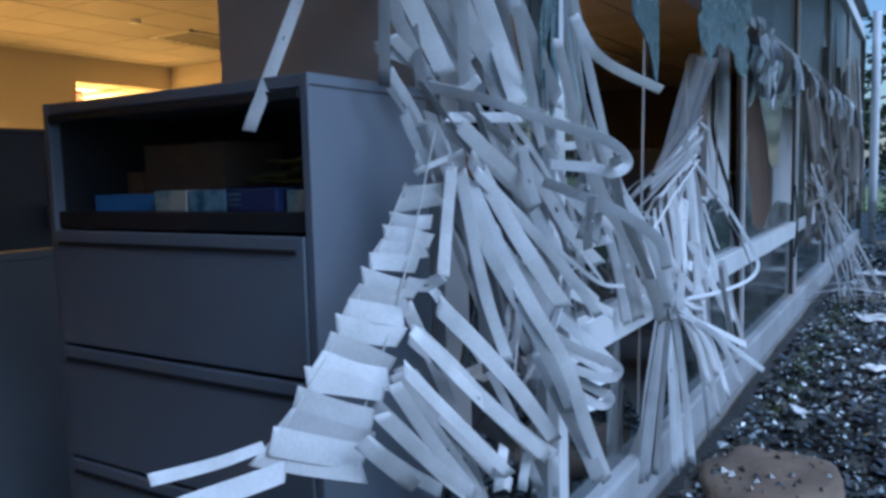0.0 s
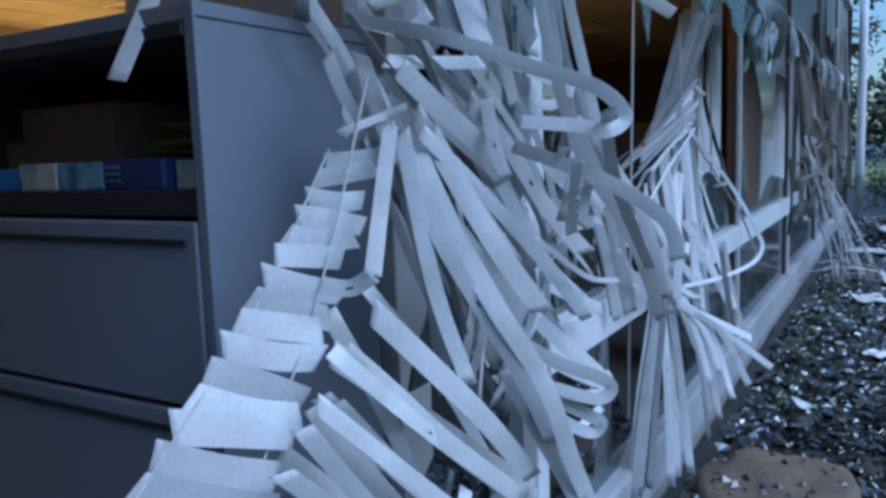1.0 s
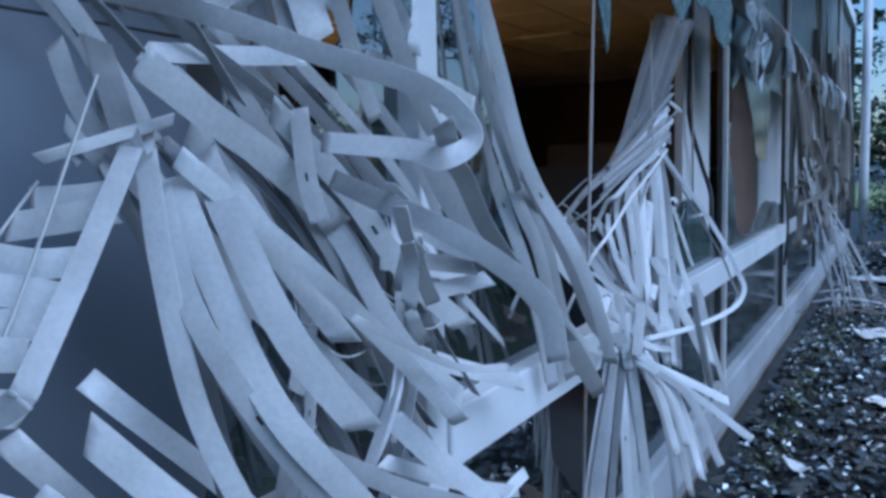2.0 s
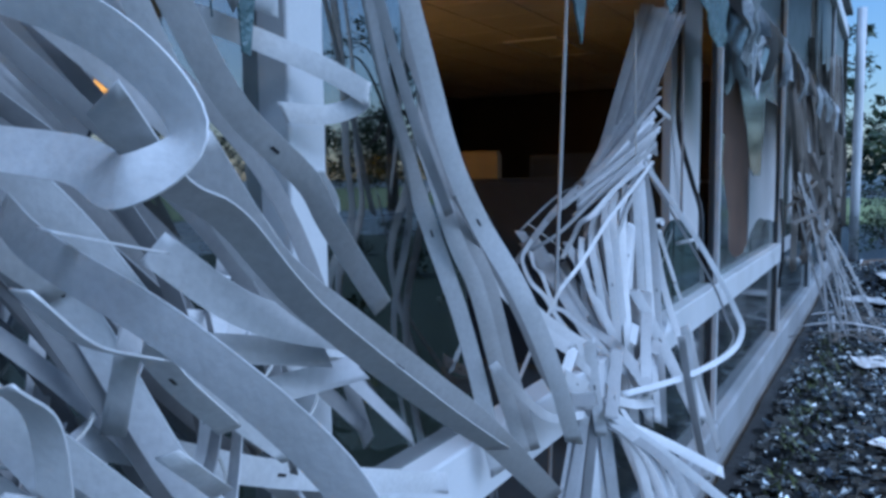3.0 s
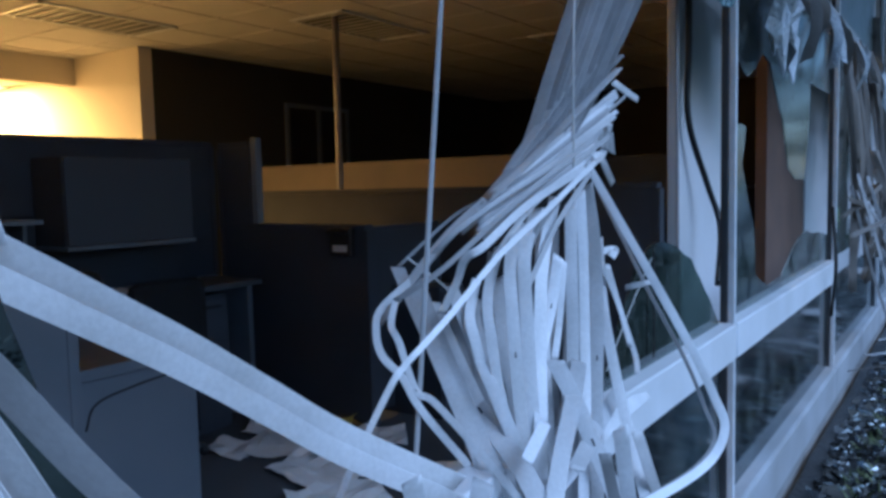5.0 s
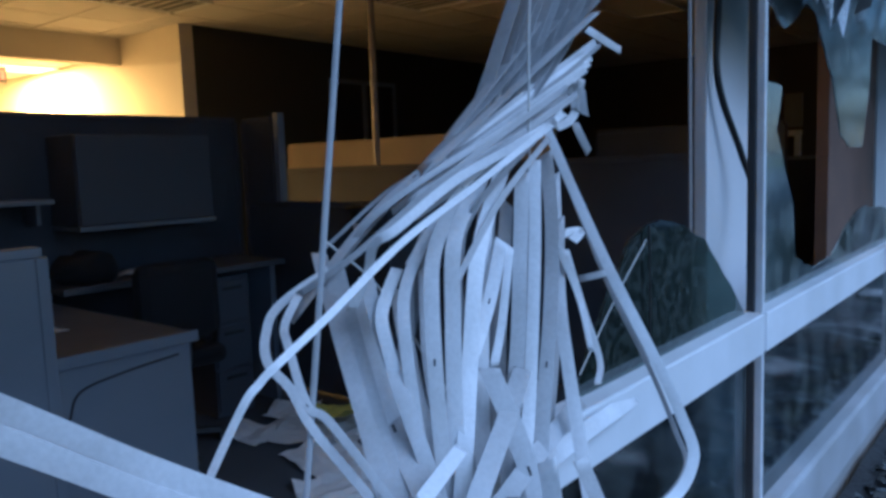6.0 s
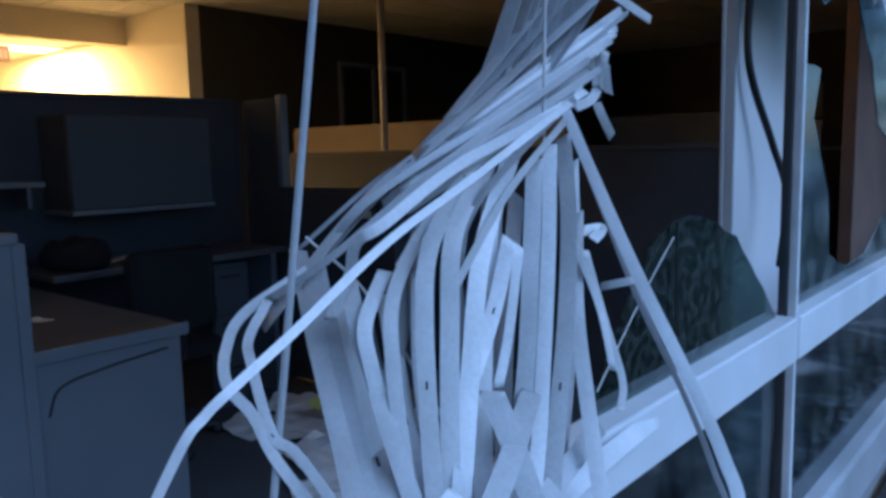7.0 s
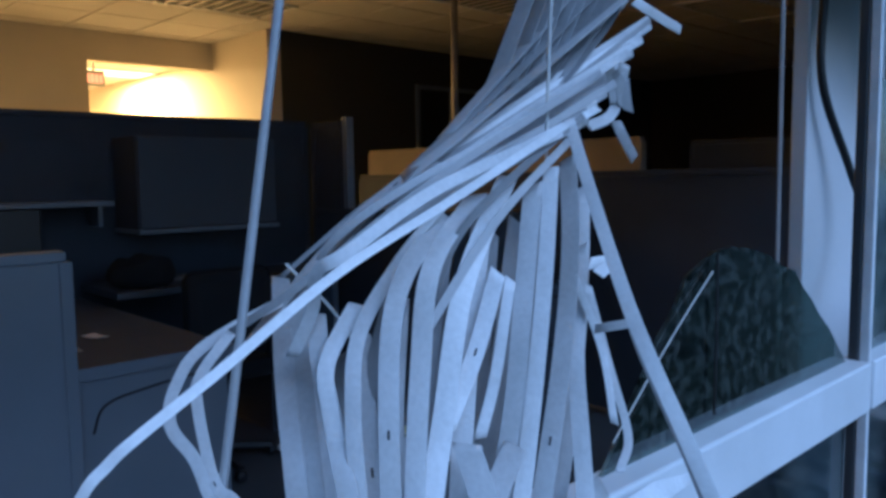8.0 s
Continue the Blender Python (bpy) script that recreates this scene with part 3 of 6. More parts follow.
def shell():
    solid("floor", box((-12, -6, FLOOR - 0.2), (-0.93, 14, FLOOR)), CARPET, "dark grey office carpet", "floor", kind="structure")
    bm = bmesh.new()
    for i in range(19):
        for j in range(33):
            x, y = -12 + 0.61 * i, -6 + 0.61 * j
            box((x + 0.012, y + 0.012, CEIL), (min(x + 0.598, -0.85), y + 0.598, CEIL + 0.02), 0, bm)
    box((-12, -6, CEIL + 0.012), (-0.82, 14.2, CEIL + 0.06), 0, bm)
    solid("ceiling", bm, CEILING, "pale suspended ceiling of square tiles", "ceiling", kind="structure")
    # The overhang out to x 0.85 is unseen, added to shade upper slats.
    solid("roof", box((-12.2, -6.2, TOP + 0.25), (FACE + 0.05, 14.1, TOP + 0.3), 0, box((-12.2, -6.2, TOP), (0.85, 10.4, TOP + 0.25))), CONCRETE, "flat roof with an unseen overhang added to shade upper slats", "roof", kind="structure")
    # Unseen solid wall, added to keep daylight off the cabinet front.
    solid("wall_facade", box((FACE - 0.24, -6, GROUND - 0.3), (FACE + 0.004, 0.82, TOP)), PIER, "unseen plain wall added to shade the cabinet front", "wall", kind="structure")
    solid("wall_head", box((-0.86, -6, CEIL + 0.06), (-0.81, 13.9, TOP)), PIER, kind="structure")
    solid("wall_south", box((-12, -6.2, FLOOR - 0.2), (FACE, -6, TOP)), WALL, "plain office wall", "wall", kind="structure")
    solid("wall_north", box((-12, 14, FLOOR - 0.2), (FACE, 14.2, TOP)), WALL_SHADED, "end wall with its shade put into the paint colour", "wall", kind="structure")
    solid("wall_west", box((WEST - 0.15, -6, FLOOR), (WEST, 5.80, CEIL)), WALL, "warm-lit cream wall beside the corridor", "wall", kind="structure")
    solid("wall_header", box((WEST - 0.15, 5.80, 2.64), (WEST, 7.10, CEIL)), WALL, "cream header over the corridor opening", "wall", kind="structure")
    solid("wall_return", box((-12, 7.10, FLOOR), (-6.83, 7.25, CEIL)), WALL, "cream wall lit by the corridor lamp", "wall", kind="structure")
    solid("wall_shaded", box((-6.98, 7.25, FLOOR), (-6.83, 14, CEIL)), WALL_SHADED, "office wall with its unlit shade put into the colour", "wall", kind="structure")
    solid("wall_corridor_side", box((-12, 4.9, FLOOR), (WEST - 0.15, 5.05, CEIL)), WALL, "cream corridor wall", "wall", kind="structure")
    solid("wall_corridor_end", box((-12.2, -6, FLOOR - 0.2), (-12, 14, TOP)), WALL, "cream wall at the corridor's end", "wall", kind="structure")
    solid("ceiling_corridor", box((-12, 5.05, 2.76), (WEST - 0.16, 7.09, 2.80)), CEILING, "corridor ceiling", "ceiling", kind="structure")


shell()


def ceiling_light(x, y, lit, label, wide=0.60, long=1.20, z=CEIL):
    t = thing("ceiling_light", (x, y, z), label, "ceiling light", "ceiling lights")
    bm = bmesh.new()
    for a, b in (((-wide / 2, -long / 2), (-wide / 2 + 0.03, long / 2)), ((wide / 2 - 0.03, -long / 2), (wide / 2, long / 2)),
                 ((-wide / 2, -long / 2), (wide / 2, -long / 2 + 0.03)), ((-wide / 2, long / 2 - 0.03), (wide / 2, long / 2))):
        box((x + a[0], y + a[1], z - 0.016), (x + b[0], y + b[1], z - 0.001), 0, bm)
    part("frame", bm, FRAME_WHITE, t)
    if lit:
        part("diffuser", box((x - wide / 2 + 0.03, y - long / 2 + 0.03, z - 0.010), (x + wide / 2 - 0.03, y + long / 2 - 0.03, z - 0.003)), WARM_GLOW, t, "glowing warm diffuser")
    else:
        part("backing", box((x - wide / 2 + 0.03, y - long / 2 + 0.03, z - 0.004), (x + wide / 2 - 0.03, y + long / 2 - 0.03, z - 0.002)), DARK_METAL_SHADE, t)
        for k in range(11):
            yy = y - long / 2 + 0.09 + k * (long - 0.18) / 10
            part("louvre", box((x - wide / 2 + 0.03, yy - 0.012, z - 0.014), (x + wide / 2 - 0.03, yy + 0.012, z - 0.005)), SILL, t)
    return t


ceiling_light(-9.6, 6.5, True, "lit warm ceiling panel in the corridor", z=2.76)
# Unseen fixture added to go with the office fill light.
ceiling_light(-6.9, 2.7, True, "unseen lit ceiling panel added for the warm office light")
ceiling_light(-4.60, 7.83, False, "unlit louvred ceiling light over the cubicles")
ceiling_light(-6.10, 6.2, False, "unlit louvred ceiling light near the corridor")
ceiling_light(-3.4, 9.8, False, "unlit louvred ceiling light over the cubicles")


# ---- office things ----


def lateral_cabinet(x0, x1, y0, y1, top):
    t = thing("filing_cabinet", ((x0 + x1) / 2, (y0 + y1) / 2, FLOOR), "grey steel lateral filing cabinet with an open top bay", "filing cabinet")
    th = 0.022
    # Back and shelf are coloured dark for the shade inside the bay.
    for name, lo, hi in (("side_panel", (x1 - th, y0, FLOOR), (x1, y1, top)), ("side_panel", (x0, y0, FLOOR), (x0 + th, y1, top)),
                         ("top", (x0 + th, y0 + 0.002, top - 0.028), (x1 - th, y1 - 0.011, top - 0.001)), ("back", (x0 + th, y1 - 0.01, FLOOR), (x1 - th, y1 - 0.001, top - 0.001)),
                         ("shelf", (x0 + th, y0 + 0.01, 1.385), (x1 - th, y1 - 0.012, 1.426))):
        part(name, box(lo, hi, 0.003), DARK_METAL_SHADE if name in ("back", "shelf") else CABINET, t)
    # Thin dark sheets added for the shade on the bay's sides.
    for name, lo, hi in (("shade_sheet", (x0 + th, y0 + 0.03, 1.427), (x0 + th + 0.004, y1 - 0.012, top - 0.03)), ("shade_sheet", (x1 - th - 0.004, y0 + 0.03, 1.427), (x1 - th, y1 - 0.012, top - 0.03))):
        part(name, box(lo, hi), DARK_METAL_SHADE, t, "dark sheet added for the shade inside the bay")
    part("seam", box((x1 + 0.0002, y0 + 0.004, top - 0.026), (x1 + 0.0012, y1 - 0.004, top - 0.0225)), DARK_METAL_SHADE, t)
    part("top_rail", box((x0 + th + 0.001, y0 - 0.003, top - 0.050), (x1 - th - 0.001, y0 + 0.016, top - 0.030), 0.003), DARK_METAL_SHADE, t, "dark rail of the raised flap")
    z = 1.382
    while z > FLOOR + 0.2:
        lo = z - 0.300
        d = part("drawer_front", box((x0 + th + 0.002, y0 - 0.004, lo + 0.006), (x1 - th - 0.002, y0 + 0.018, z - 0.004), 0.004), CABINET, t)
        part("pull", box((x0 + th + 0.02, y0 - 0.010, z - 0.040), (x1 - th - 0.02, y0 - 0.0045, z - 0.030), 0.001), DARK_METAL_SHADE, d, "dark recessed pull")
        z = lo
    part("plinth", box((x0 + th, y0 + 0.02, FLOOR), (x1 - th, y1 - 0.02, max(z, FLOOR + 0.02))), DARK_METAL_SHADE, t)
    return t


CX0, CX1, CY0, CY1, CTOP = -1.81, -0.917, 1.71, 2.13, 1.70
lateral_cabinet(CX0, CX1, CY0, CY1, CTOP)
SH = 1.426


def small_box(name, lo, hi, mat, label, category, turn=0.0):
    return solid(name, box(lo, hi, 0.003, turn=turn), mat, label, category)




def cardboard_box(lo, hi, label):
    """A closed carton: body, two top flaps that nearly meet, and a strip of tape."""
    t = thing("cardboard_box", ((lo[0] + hi[0]) / 2, (lo[1] + hi[1]) / 2, lo[2]), label, "box")
    mid = (lo[1] + hi[1]) / 2
    part("body", box(lo, (hi[0], hi[1], hi[2] - 0.004), 0.003), CARDBOARD, t)
    part("flap", box((lo[0], lo[1], hi[2] - 0.0038), (hi[0], mid - 0.002, hi[2]), 0.001), CARDBOARD, t)
    part("flap", box((lo[0], mid + 0.002, hi[2] - 0.0038), (hi[0], hi[1], hi[2]), 0.001), CARDBOARD, t)
    cx = (lo[0] + hi[0]) / 2
    part("tape", box((cx - 0.022, lo[1] - 0.0008, hi[2] - 0.05), (cx + 0.022, lo[1] - 0.0001, hi[2] - 0.005)), TAPE, t, "brown packing tape")


cardboard_box((-1.66, 1.89, SH), (-1.36, 2.10, SH + 0.165), "wide brown cardboard box on the open shelf")
cardboard_box((-1.765, 1.91, SH), (-1.67, 2.10, SH + 0.10), "small brown cardboard box on the shelf")
small_box("blue_folder", (-1.66, 1.745, SH), (-1.47, 1.87, SH + 0.040), BLUE, "bright blue folder lying on the shelf", "folder", 8)
small_box("pale_carton", (-1.425, 1.735, SH), (-1.315, 1.83, SH + 0.048), PALE_BOX, "pale printed carton on the shelf", "box")
small_box("blue_carton", (-1.312, 1.737, SH), (-1.195, 1.83, SH + 0.048), BLUE_PRINT, "pale blue printed carton on the shelf", "box", 2)
small_box("navy_carton", (-1.188, 1.735, SH), (-1.03, 1.84, SH + 0.050), NAVY, "navy blue carton on the shelf", "box", -3)
bars = thing("carton_label", (-1.155, 1.728, SH + 0.01), "small label with pale bars on the navy carton", "label")
for k in range(3):
    part("bar", box((-1.175, 1.7275, SH + 0.014 + 0.011 * k), (-1.135, 1.7300, SH + 0.018 + 0.011 * k)), BLUE_PRINT, bars)
small_box("pale_carton", (-1.02, 1.745, SH), (-0.955, 1.85, SH + 0.046), PALE_BOX, "small pale carton on the shelf", "box", 4)
small_box("carton", (-1.33, 1.87, SH), (-0.97, 2.08, SH + 0.052), NAVY, "dark carton under the yellow papers", "box")
# the tall grey panel on top of and behind the cabinet
solid("wall_panel", box((-1.69, 2.20, FLOOR), (-0.92, 2.32, CEIL), 0.004), PIER, "grey painted panel standing behind the cabinet", "panel", kind="structure")


def partition(name, lo, hi, top_mat, mat, label):
    """A cubicle screen: fabric panel with a metal cap and two end posts."""
    lo, hi = Vector(lo), Vector(hi)
    t = thing("partition", ((lo.x + hi.x) / 2, (lo.y + hi.y) / 2, lo.z), label, "partition", "cubicle partitions")
    part("panel", box(lo + Vector((0, 0, 0.04)), hi - Vector((0, 0, 0.03)), 0.004), mat, t)
    part("cap", box((lo.x - 0.003, lo.y - 0.003, hi.z - 0.029), (hi.x + 0.003, hi.y + 0.003, hi.z), 0.004), top_mat, t)
    along_y = hi.y - lo.y > hi.x - lo.x
    for s in (0, 1):
        if along_y:
            y = lo.y if s == 0 else hi.y
            part("post", box((lo.x - 0.004, y - 0.018, lo.z), (hi.x + 0.004, y + 0.018, hi.z - 0.03), 0.003), top_mat, t)
        else:
            x = lo.x if s == 0 else hi.x
            part("post", box((x - 0.018, lo.y - 0.004, lo.z), (x + 0.018, hi.y + 0.004, hi.z - 0.03), 0.003), top_mat, t)
    return t


# South of y 1.5 the unseen length is added to block the lamp.
partition("back", (-4.06, -2.0, FLOOR), (-4.0, 5.64, 1.80), FABRIC, FABRIC, "tall dark slate cubicle partition behind the desk")
partition("side", (-3.98, 5.68, FLOOR), (-3.72, 5.74, 1.79), FABRIC, FABRIC, "tall dark partition beside the desk")
solid("partition_post", box((-3.70, 5.685, 1.24), (-3.655, 5.735, 1.81), 0.004), PANEL_GREY, "pale free-standing partition end post", "post")
partition("far", (-5.9, 7.6, FLOOR), (-3.0, 7.66, 1.72), FABRIC_TAN, FABRIC_TAN, "tan partition lit from the corridor")
partition("far", (-2.95, 8.2, FLOOR), (-1.6, 8.26, 1.70), FABRIC, FABRIC, "slate partition in the dark office")
partition("low", (-4.6, 6.5, FLOOR), (-1.5, 6.56, 1.49), FABRIC, FABRIC, "low slate partition further inside")
partition("mid", (-2.96, 5.75, FLOOR), (-2.90, 6.48, 1.28), FABRIC, FABRIC, "low slate partition inside the office")
partition("front", (-2.47, 1.5, FLOOR), (-2.41, 3.80, 1.28), PANEL_GREY, PANEL_GREY, "low grey cubicle end panel")
partition("mid", (-3.95, 5.66, FLOOR), (-2.80, 5.72, 1.30), FABRIC, FABRIC, "dark low partition beside the desk")
partition("far", (-2.4, 9.6, FLOOR), (-1.4, 9.66, 1.45), PANEL_GREY, FABRIC, "far dark partition")


def shelf(y0, y1, x0, x1, z, label):
    t = thing("overhead_shelf", (x0, (y0 + y1) / 2, z), label, "shelf", "overhead shelves")
    part("board", box((x0, y0, z), (x1, y1, z + 0.022), 0.003), PANEL_GREY, t)
    part("back_panel", box((x0 + 0.001, y0 + 0.02, z + 0.0225), (x0 + 0.012, y1 - 0.02, z + 0.30)), FABRIC, t)
    for y in (y0, y1 - 0.02):
        part("bracket", box((x0 + 0.001, y, z - 0.10), (x0 + 0.14, y + 0.02, z - 0.0005), 0.002), PANEL_GREY, t)




def overhead_bin(y0, y1, x0, x1, z0, z1):
    t = thing("overhead_bin", (x0, (y0 + y1) / 2, z0), "slate overhead storage bin with a pale lower edge", "overhead bin")
    part("body", box((x0, y0, z0 + 0.0205), (x1 - 0.022, y1, z1), 0.004), FABRIC, t)
    part("flip_door", box((x1 - 0.0215, y0 + 0.004, z0 + 0.024), (x1, y1 - 0.004, z1 - 0.004), 0.006), SLATE_STEEL, t, "flat slate flip door")
    part("bottom_board", box((x0, y0 - 0.006, z0), (x1 + 0.006, y1 + 0.006, z0 + 0.02), 0.003), PANEL_GREY, t)


overhead_bin(4.53, 5.26, -3.998, -3.70, 1.222, 1.68)
shelf(3.0, 4.42, -3.998, -3.70, 1.36, "grey overhead shelf with dark gaps")


def desk():
    t = thing("desk", (-3.1, 4.4, FLOOR), "brown-topped office desk with a grey front panel", "desk")
    part("worktop", box((-3.98, 3.0, 0.89), (-2.50, 4.34, 0.92), 0.005), DESK_TOP, t)
    part("worktop_return", box((-3.98, 4.345, 0.955), (-3.52, 5.58, 0.985), 0.005), DESK_TOP, t)
    part("return_leg", box((-3.95, 5.50, FLOOR), (-3.56, 5.535, 0.954), 0.003), PANEL_GREY, t)
    part("edge_band", box((-2.499, 3.81, 0.885), (-2.488, 4.345, 0.925), 0.003), PANEL_GREY, t)
    f = part("front_panel", box((-2.54, 3.83, FLOOR), (-2.505, 4.32, 0.884), 0.004), PANEL_GREY, t)
    bm = bmesh.new()
    tube(bm, [(-2.503, 3.88, 0.72), (-2.503, 3.92, 0.80), (-2.503, 4.06, 0.83), (-2.503, 4.27, 0.85)], 0.004, 6)
    part("groove", bm, DARK_METAL_SHADE, f)
    part("side_panel", box((-3.9, 4.285, FLOOR), (-2.545, 4.32, 0.888), 0.003), PANEL_GREY, t)


desk()


def office_chair(x, y):
    t = thing("office_chair", (x, y, FLOOR), "black fabric office chair pushed to the desk", "chair")
    seat = box((x - 0.24, y - 0.24, 0.60), (x + 0.24, y + 0.24, 0.69), 0.035)
    part("seat", seat, BLACK_FABRIC, t)
    bm = box((x + 0.19, y - 0.20, 0.74), (x + 0.27, y + 0.20, 1.10), 0.05)
    part("backrest", bm, BLACK_FABRIC, t)
    bm = bmesh.new()
    tube(bm, [(x, y, 0.26), (x, y, 0.60)], 0.03, 8)
    part("column", bm, BLACK_PLASTIC, t)
    for k in range(5):
        a = k * 2 * math.pi / 5
        bm = bmesh.new()
        tube(bm, [(x, y, 0.27), (x + 0.28 * math.cos(a), y + 0.28 * math.sin(a), FLOOR + 0.05)], 0.02, 6)
        leg = part("leg", bm, BLACK_PLASTIC, t)
        bm = bmesh.new()
        bmesh.ops.create_uvsphere(bm, u_segments=8, v_segments=6, radius=0.028, matrix=Matrix.Translation((x + 0.28 * math.cos(a), y + 0.28 * math.sin(a), FLOOR + 0.028)))
        part("caster", bm, BLACK_PLASTIC, leg)
    bm = bmesh.new()
    tube(bm, [(x + 0.05, y, 0.61), (x + 0.25, y, 0.62), (x + 0.285, y, 0.80)], 0.022, 6)
    part("back_bracket", bm, BLACK_PLASTIC, t)
    for s in (-1, 1):
        bm = bmesh.new()
        tube(bm, [(x + 0.10, y + s * 0.25, 0.62), (x + 0.08, y + s * 0.28, 0.82), (x - 0.15, y + s * 0.28, 0.82)], 0.018, 6)
        part("armrest", bm, BLACK_PLASTIC, t)


office_chair(-3.36, 4.66)


def drawer_unit(x, y):
    t = thing("drawer_unit", (x, y, FLOOR), "slate steel drawer unit beside the desk", "drawer unit")
    part("body", box((x - 0.22, y - 0.12, FLOOR), (x + 0.2, y + 0.12, 0.93), 0.004), SLATE_STEEL, t)
    for k in range(3):
        d = part("drawer", box((x + 0.201, y - 0.11, FLOOR + 0.03 + 0.24 * k), (x + 0.215, y + 0.11, FLOOR + 0.25 + 0.24 * k), 0.003), SLATE_STEEL, t)
        part("handle", box((x + 0.216, y - 0.06, FLOOR + 0.20 + 0.24 * k), (x + 0.224, y + 0.06, FLOOR + 0.215 + 0.24 * k), 0.001), DARK_METAL_SHADE, d)


drawer_unit(-3.75, 5.22)
drawer_unit(-2.76, 6.12)


def crumpled_paper(x, y, z, w, d, seed, label, turn=0.0, mat=None, lift=0.05):
    rnd = random.Random(seed)
    bm = bmesh.new()
    bmesh.ops.create_grid(bm, x_segments=7, y_segments=7, size=0.5, matrix=Matrix.Translation((x, y, z)) @ Matrix.Rotation(radians(turn), 4, "Z") @ Matrix.Diagonal((w, d, 1, 1)))
    for v in bm.verts:
        v.co.z += 0.004 + lift * abs(noise.noise((v.co.x * 9 + seed, v.co.y * 9, 1.7)))
    geom = bmesh.ops.extrude_face_region(bm, geom=bm.faces[:])
    bmesh.ops.translate(bm, verts=[v for v in geom["geom"] if isinstance(v, bmesh.types.BMVert)], vec=(0, 0, 0.0015))
    return solid("paper", bm, mat or PAPER, label, "paper", "scattered papers")


for k, (x, y, w, d, turn) in enumerate([(-2.95, 5.25, 0.55, 0.40, 20), (-2.6, 5.05, 0.45, 0.34, -15), (-2.75, 5.5, 0.5, 0.3, 40), (-3.2, 5.05, 0.30, 0.22, 5),
                                        (-2.3, 4.85, 0.4, 0.3, 60), (-3.3, 5.4, 0.25, 0.3, 33), (-2.1, 5.3, 0.3, 0.2, 10), (-1.8, 4.7, 0.3, 0.22, 75)]):
    crumpled_paper(x, y, FLOOR, w, d, 60 + k, "crumpled white paper sheet on the carpet", turn, lift=0.07)
crumpled_paper(-2.85, 5.35, FLOOR + 0.08, 0.3, 0.16, 79, "crumpled yellow folder on the floor papers", 15, YELLOW, 0.1)
for k in range(4):
    crumpled_paper(-1.16 + 0.02 * k, 1.965 - 0.012 * k, SH + 0.053 + 0.016 * k, 0.28 - 0.05 * k, 0.15 - 0.015 * k, 110 + k, "rumpled yellow paper folder on the shelf pile", -10 + 7 * k, OLIVE, 0.045)
crumpled_paper(-3.70, 4.80, 0.986, 0.16, 0.20, 81, "loose white papers on the desk", 25)
crumpled_paper(-2.95, 4.05, 0.92, 0.10, 0.05, 82, "small white note on the desk", 10, lift=0.01)
crumpled_paper(-2.80, 3.92, 0.92, 0.12, 0.05, 83, "small white note on the desk", -5, lift=0.01)


def wall_phone(x, y, z):
    t = thing("wall_phone", (x, y, z), "black office phone hung on the low partition", "phone")
    part("body", box((x - 0.075, y - 0.045, z), (x + 0.075, y - 0.001, z + 0.15), 0.008), BLACK_PLASTIC, t)
    part("label_card", box((x - 0.05, y - 0.0475, z + 0.02), (x + 0.05, y - 0.0455, z + 0.055)), PAPER, t, "white label card")
    bm = bmesh.new()
    tube(bm, [(x - 0.07, y - 0.06, z + 0.13), (x, y - 0.07, z + 0.14), (x + 0.07, y - 0.06, z + 0.13)], 0.016, 8)
    part("handset", bm, BLACK_PLASTIC, t)


wall_phone(-2.94, 5.658, 1.135)


def bag(x, y, z):
    bm = bmesh.new()
    bmesh.ops.create_icosphere(bm, subdivisions=3, radius=1, matrix=Matrix.Translation((x, y, z + 0.065)) @ Matrix.Diagonal((0.13, 0.15, 0.085, 1)))
    for v in bm.verts:
        v.co += v.normal * 0.03 * noise.noise(v.co * 14)
        v.co.z = max(v.co.z, z + 0.001)
    solid("bag", bm, BLACK_FABRIC, "slumped black bag on the desk", "bag", smooth=True)


bag(-3.66, 4.52, 0.985)


def monitor(x, y, z):
    t = thing("monitor", (x, y, z), "black computer monitor on the desk", "monitor")
    part("screen", box((x - 0.02, y - 0.22, z + 0.12), (x + 0.02, y + 0.22, z + 0.44), 0.006), BLACK_PLASTIC, t)
    part("foot", box((x - 0.10, y - 0.11, z), (x + 0.08, y + 0.11, z + 0.012), 0.004), BLACK_PLASTIC, t)
    part("neck", box((x - 0.035, y - 0.025, z + 0.012), (x - 0.0205, y + 0.025, z + 0.2), 0.003), BLACK_PLASTIC, t)


monitor(-3.62, 3.86, 0.92)
bm = bmesh.new()
tube(bm, [(-4.5, 7.36, FLOOR), (-4.5, 7.36, CEIL)], 0.028, 8)
solid("power_pole", bm, WORN_STRIP, "thin dull metal power pole from floor to ceiling", "pole", smooth=True)


def inner_window(y0, y1, z0, z1):
    t = thing("window_inner", (-6.83, y0, z0), "dark interior window with pale frame bars", "window", kind="structure")
    for a, b, c, d in ((y0, y0 + 0.05, z0, z1), (y1 - 0.05, y1, z0, z1), ((y0 + y1) / 2 - 0.03, (y0 + y1) / 2 + 0.03, z0, z1), (y0 + 0.05, y1 - 0.05, z1 - 0.05, z1 - 0.001)):
        part("window_frame", box((-6.829, a, c), (-6.79, b, d)), PANEL_GREY, t)
    part("pane", box((-6.828, y0 + 0.05, z0), (-6.812, y1 - 0.05, z1 - 0.05)), BLACK_PLASTIC, t)


inner_window(9.0, 10.1, 1.0, 2.52)


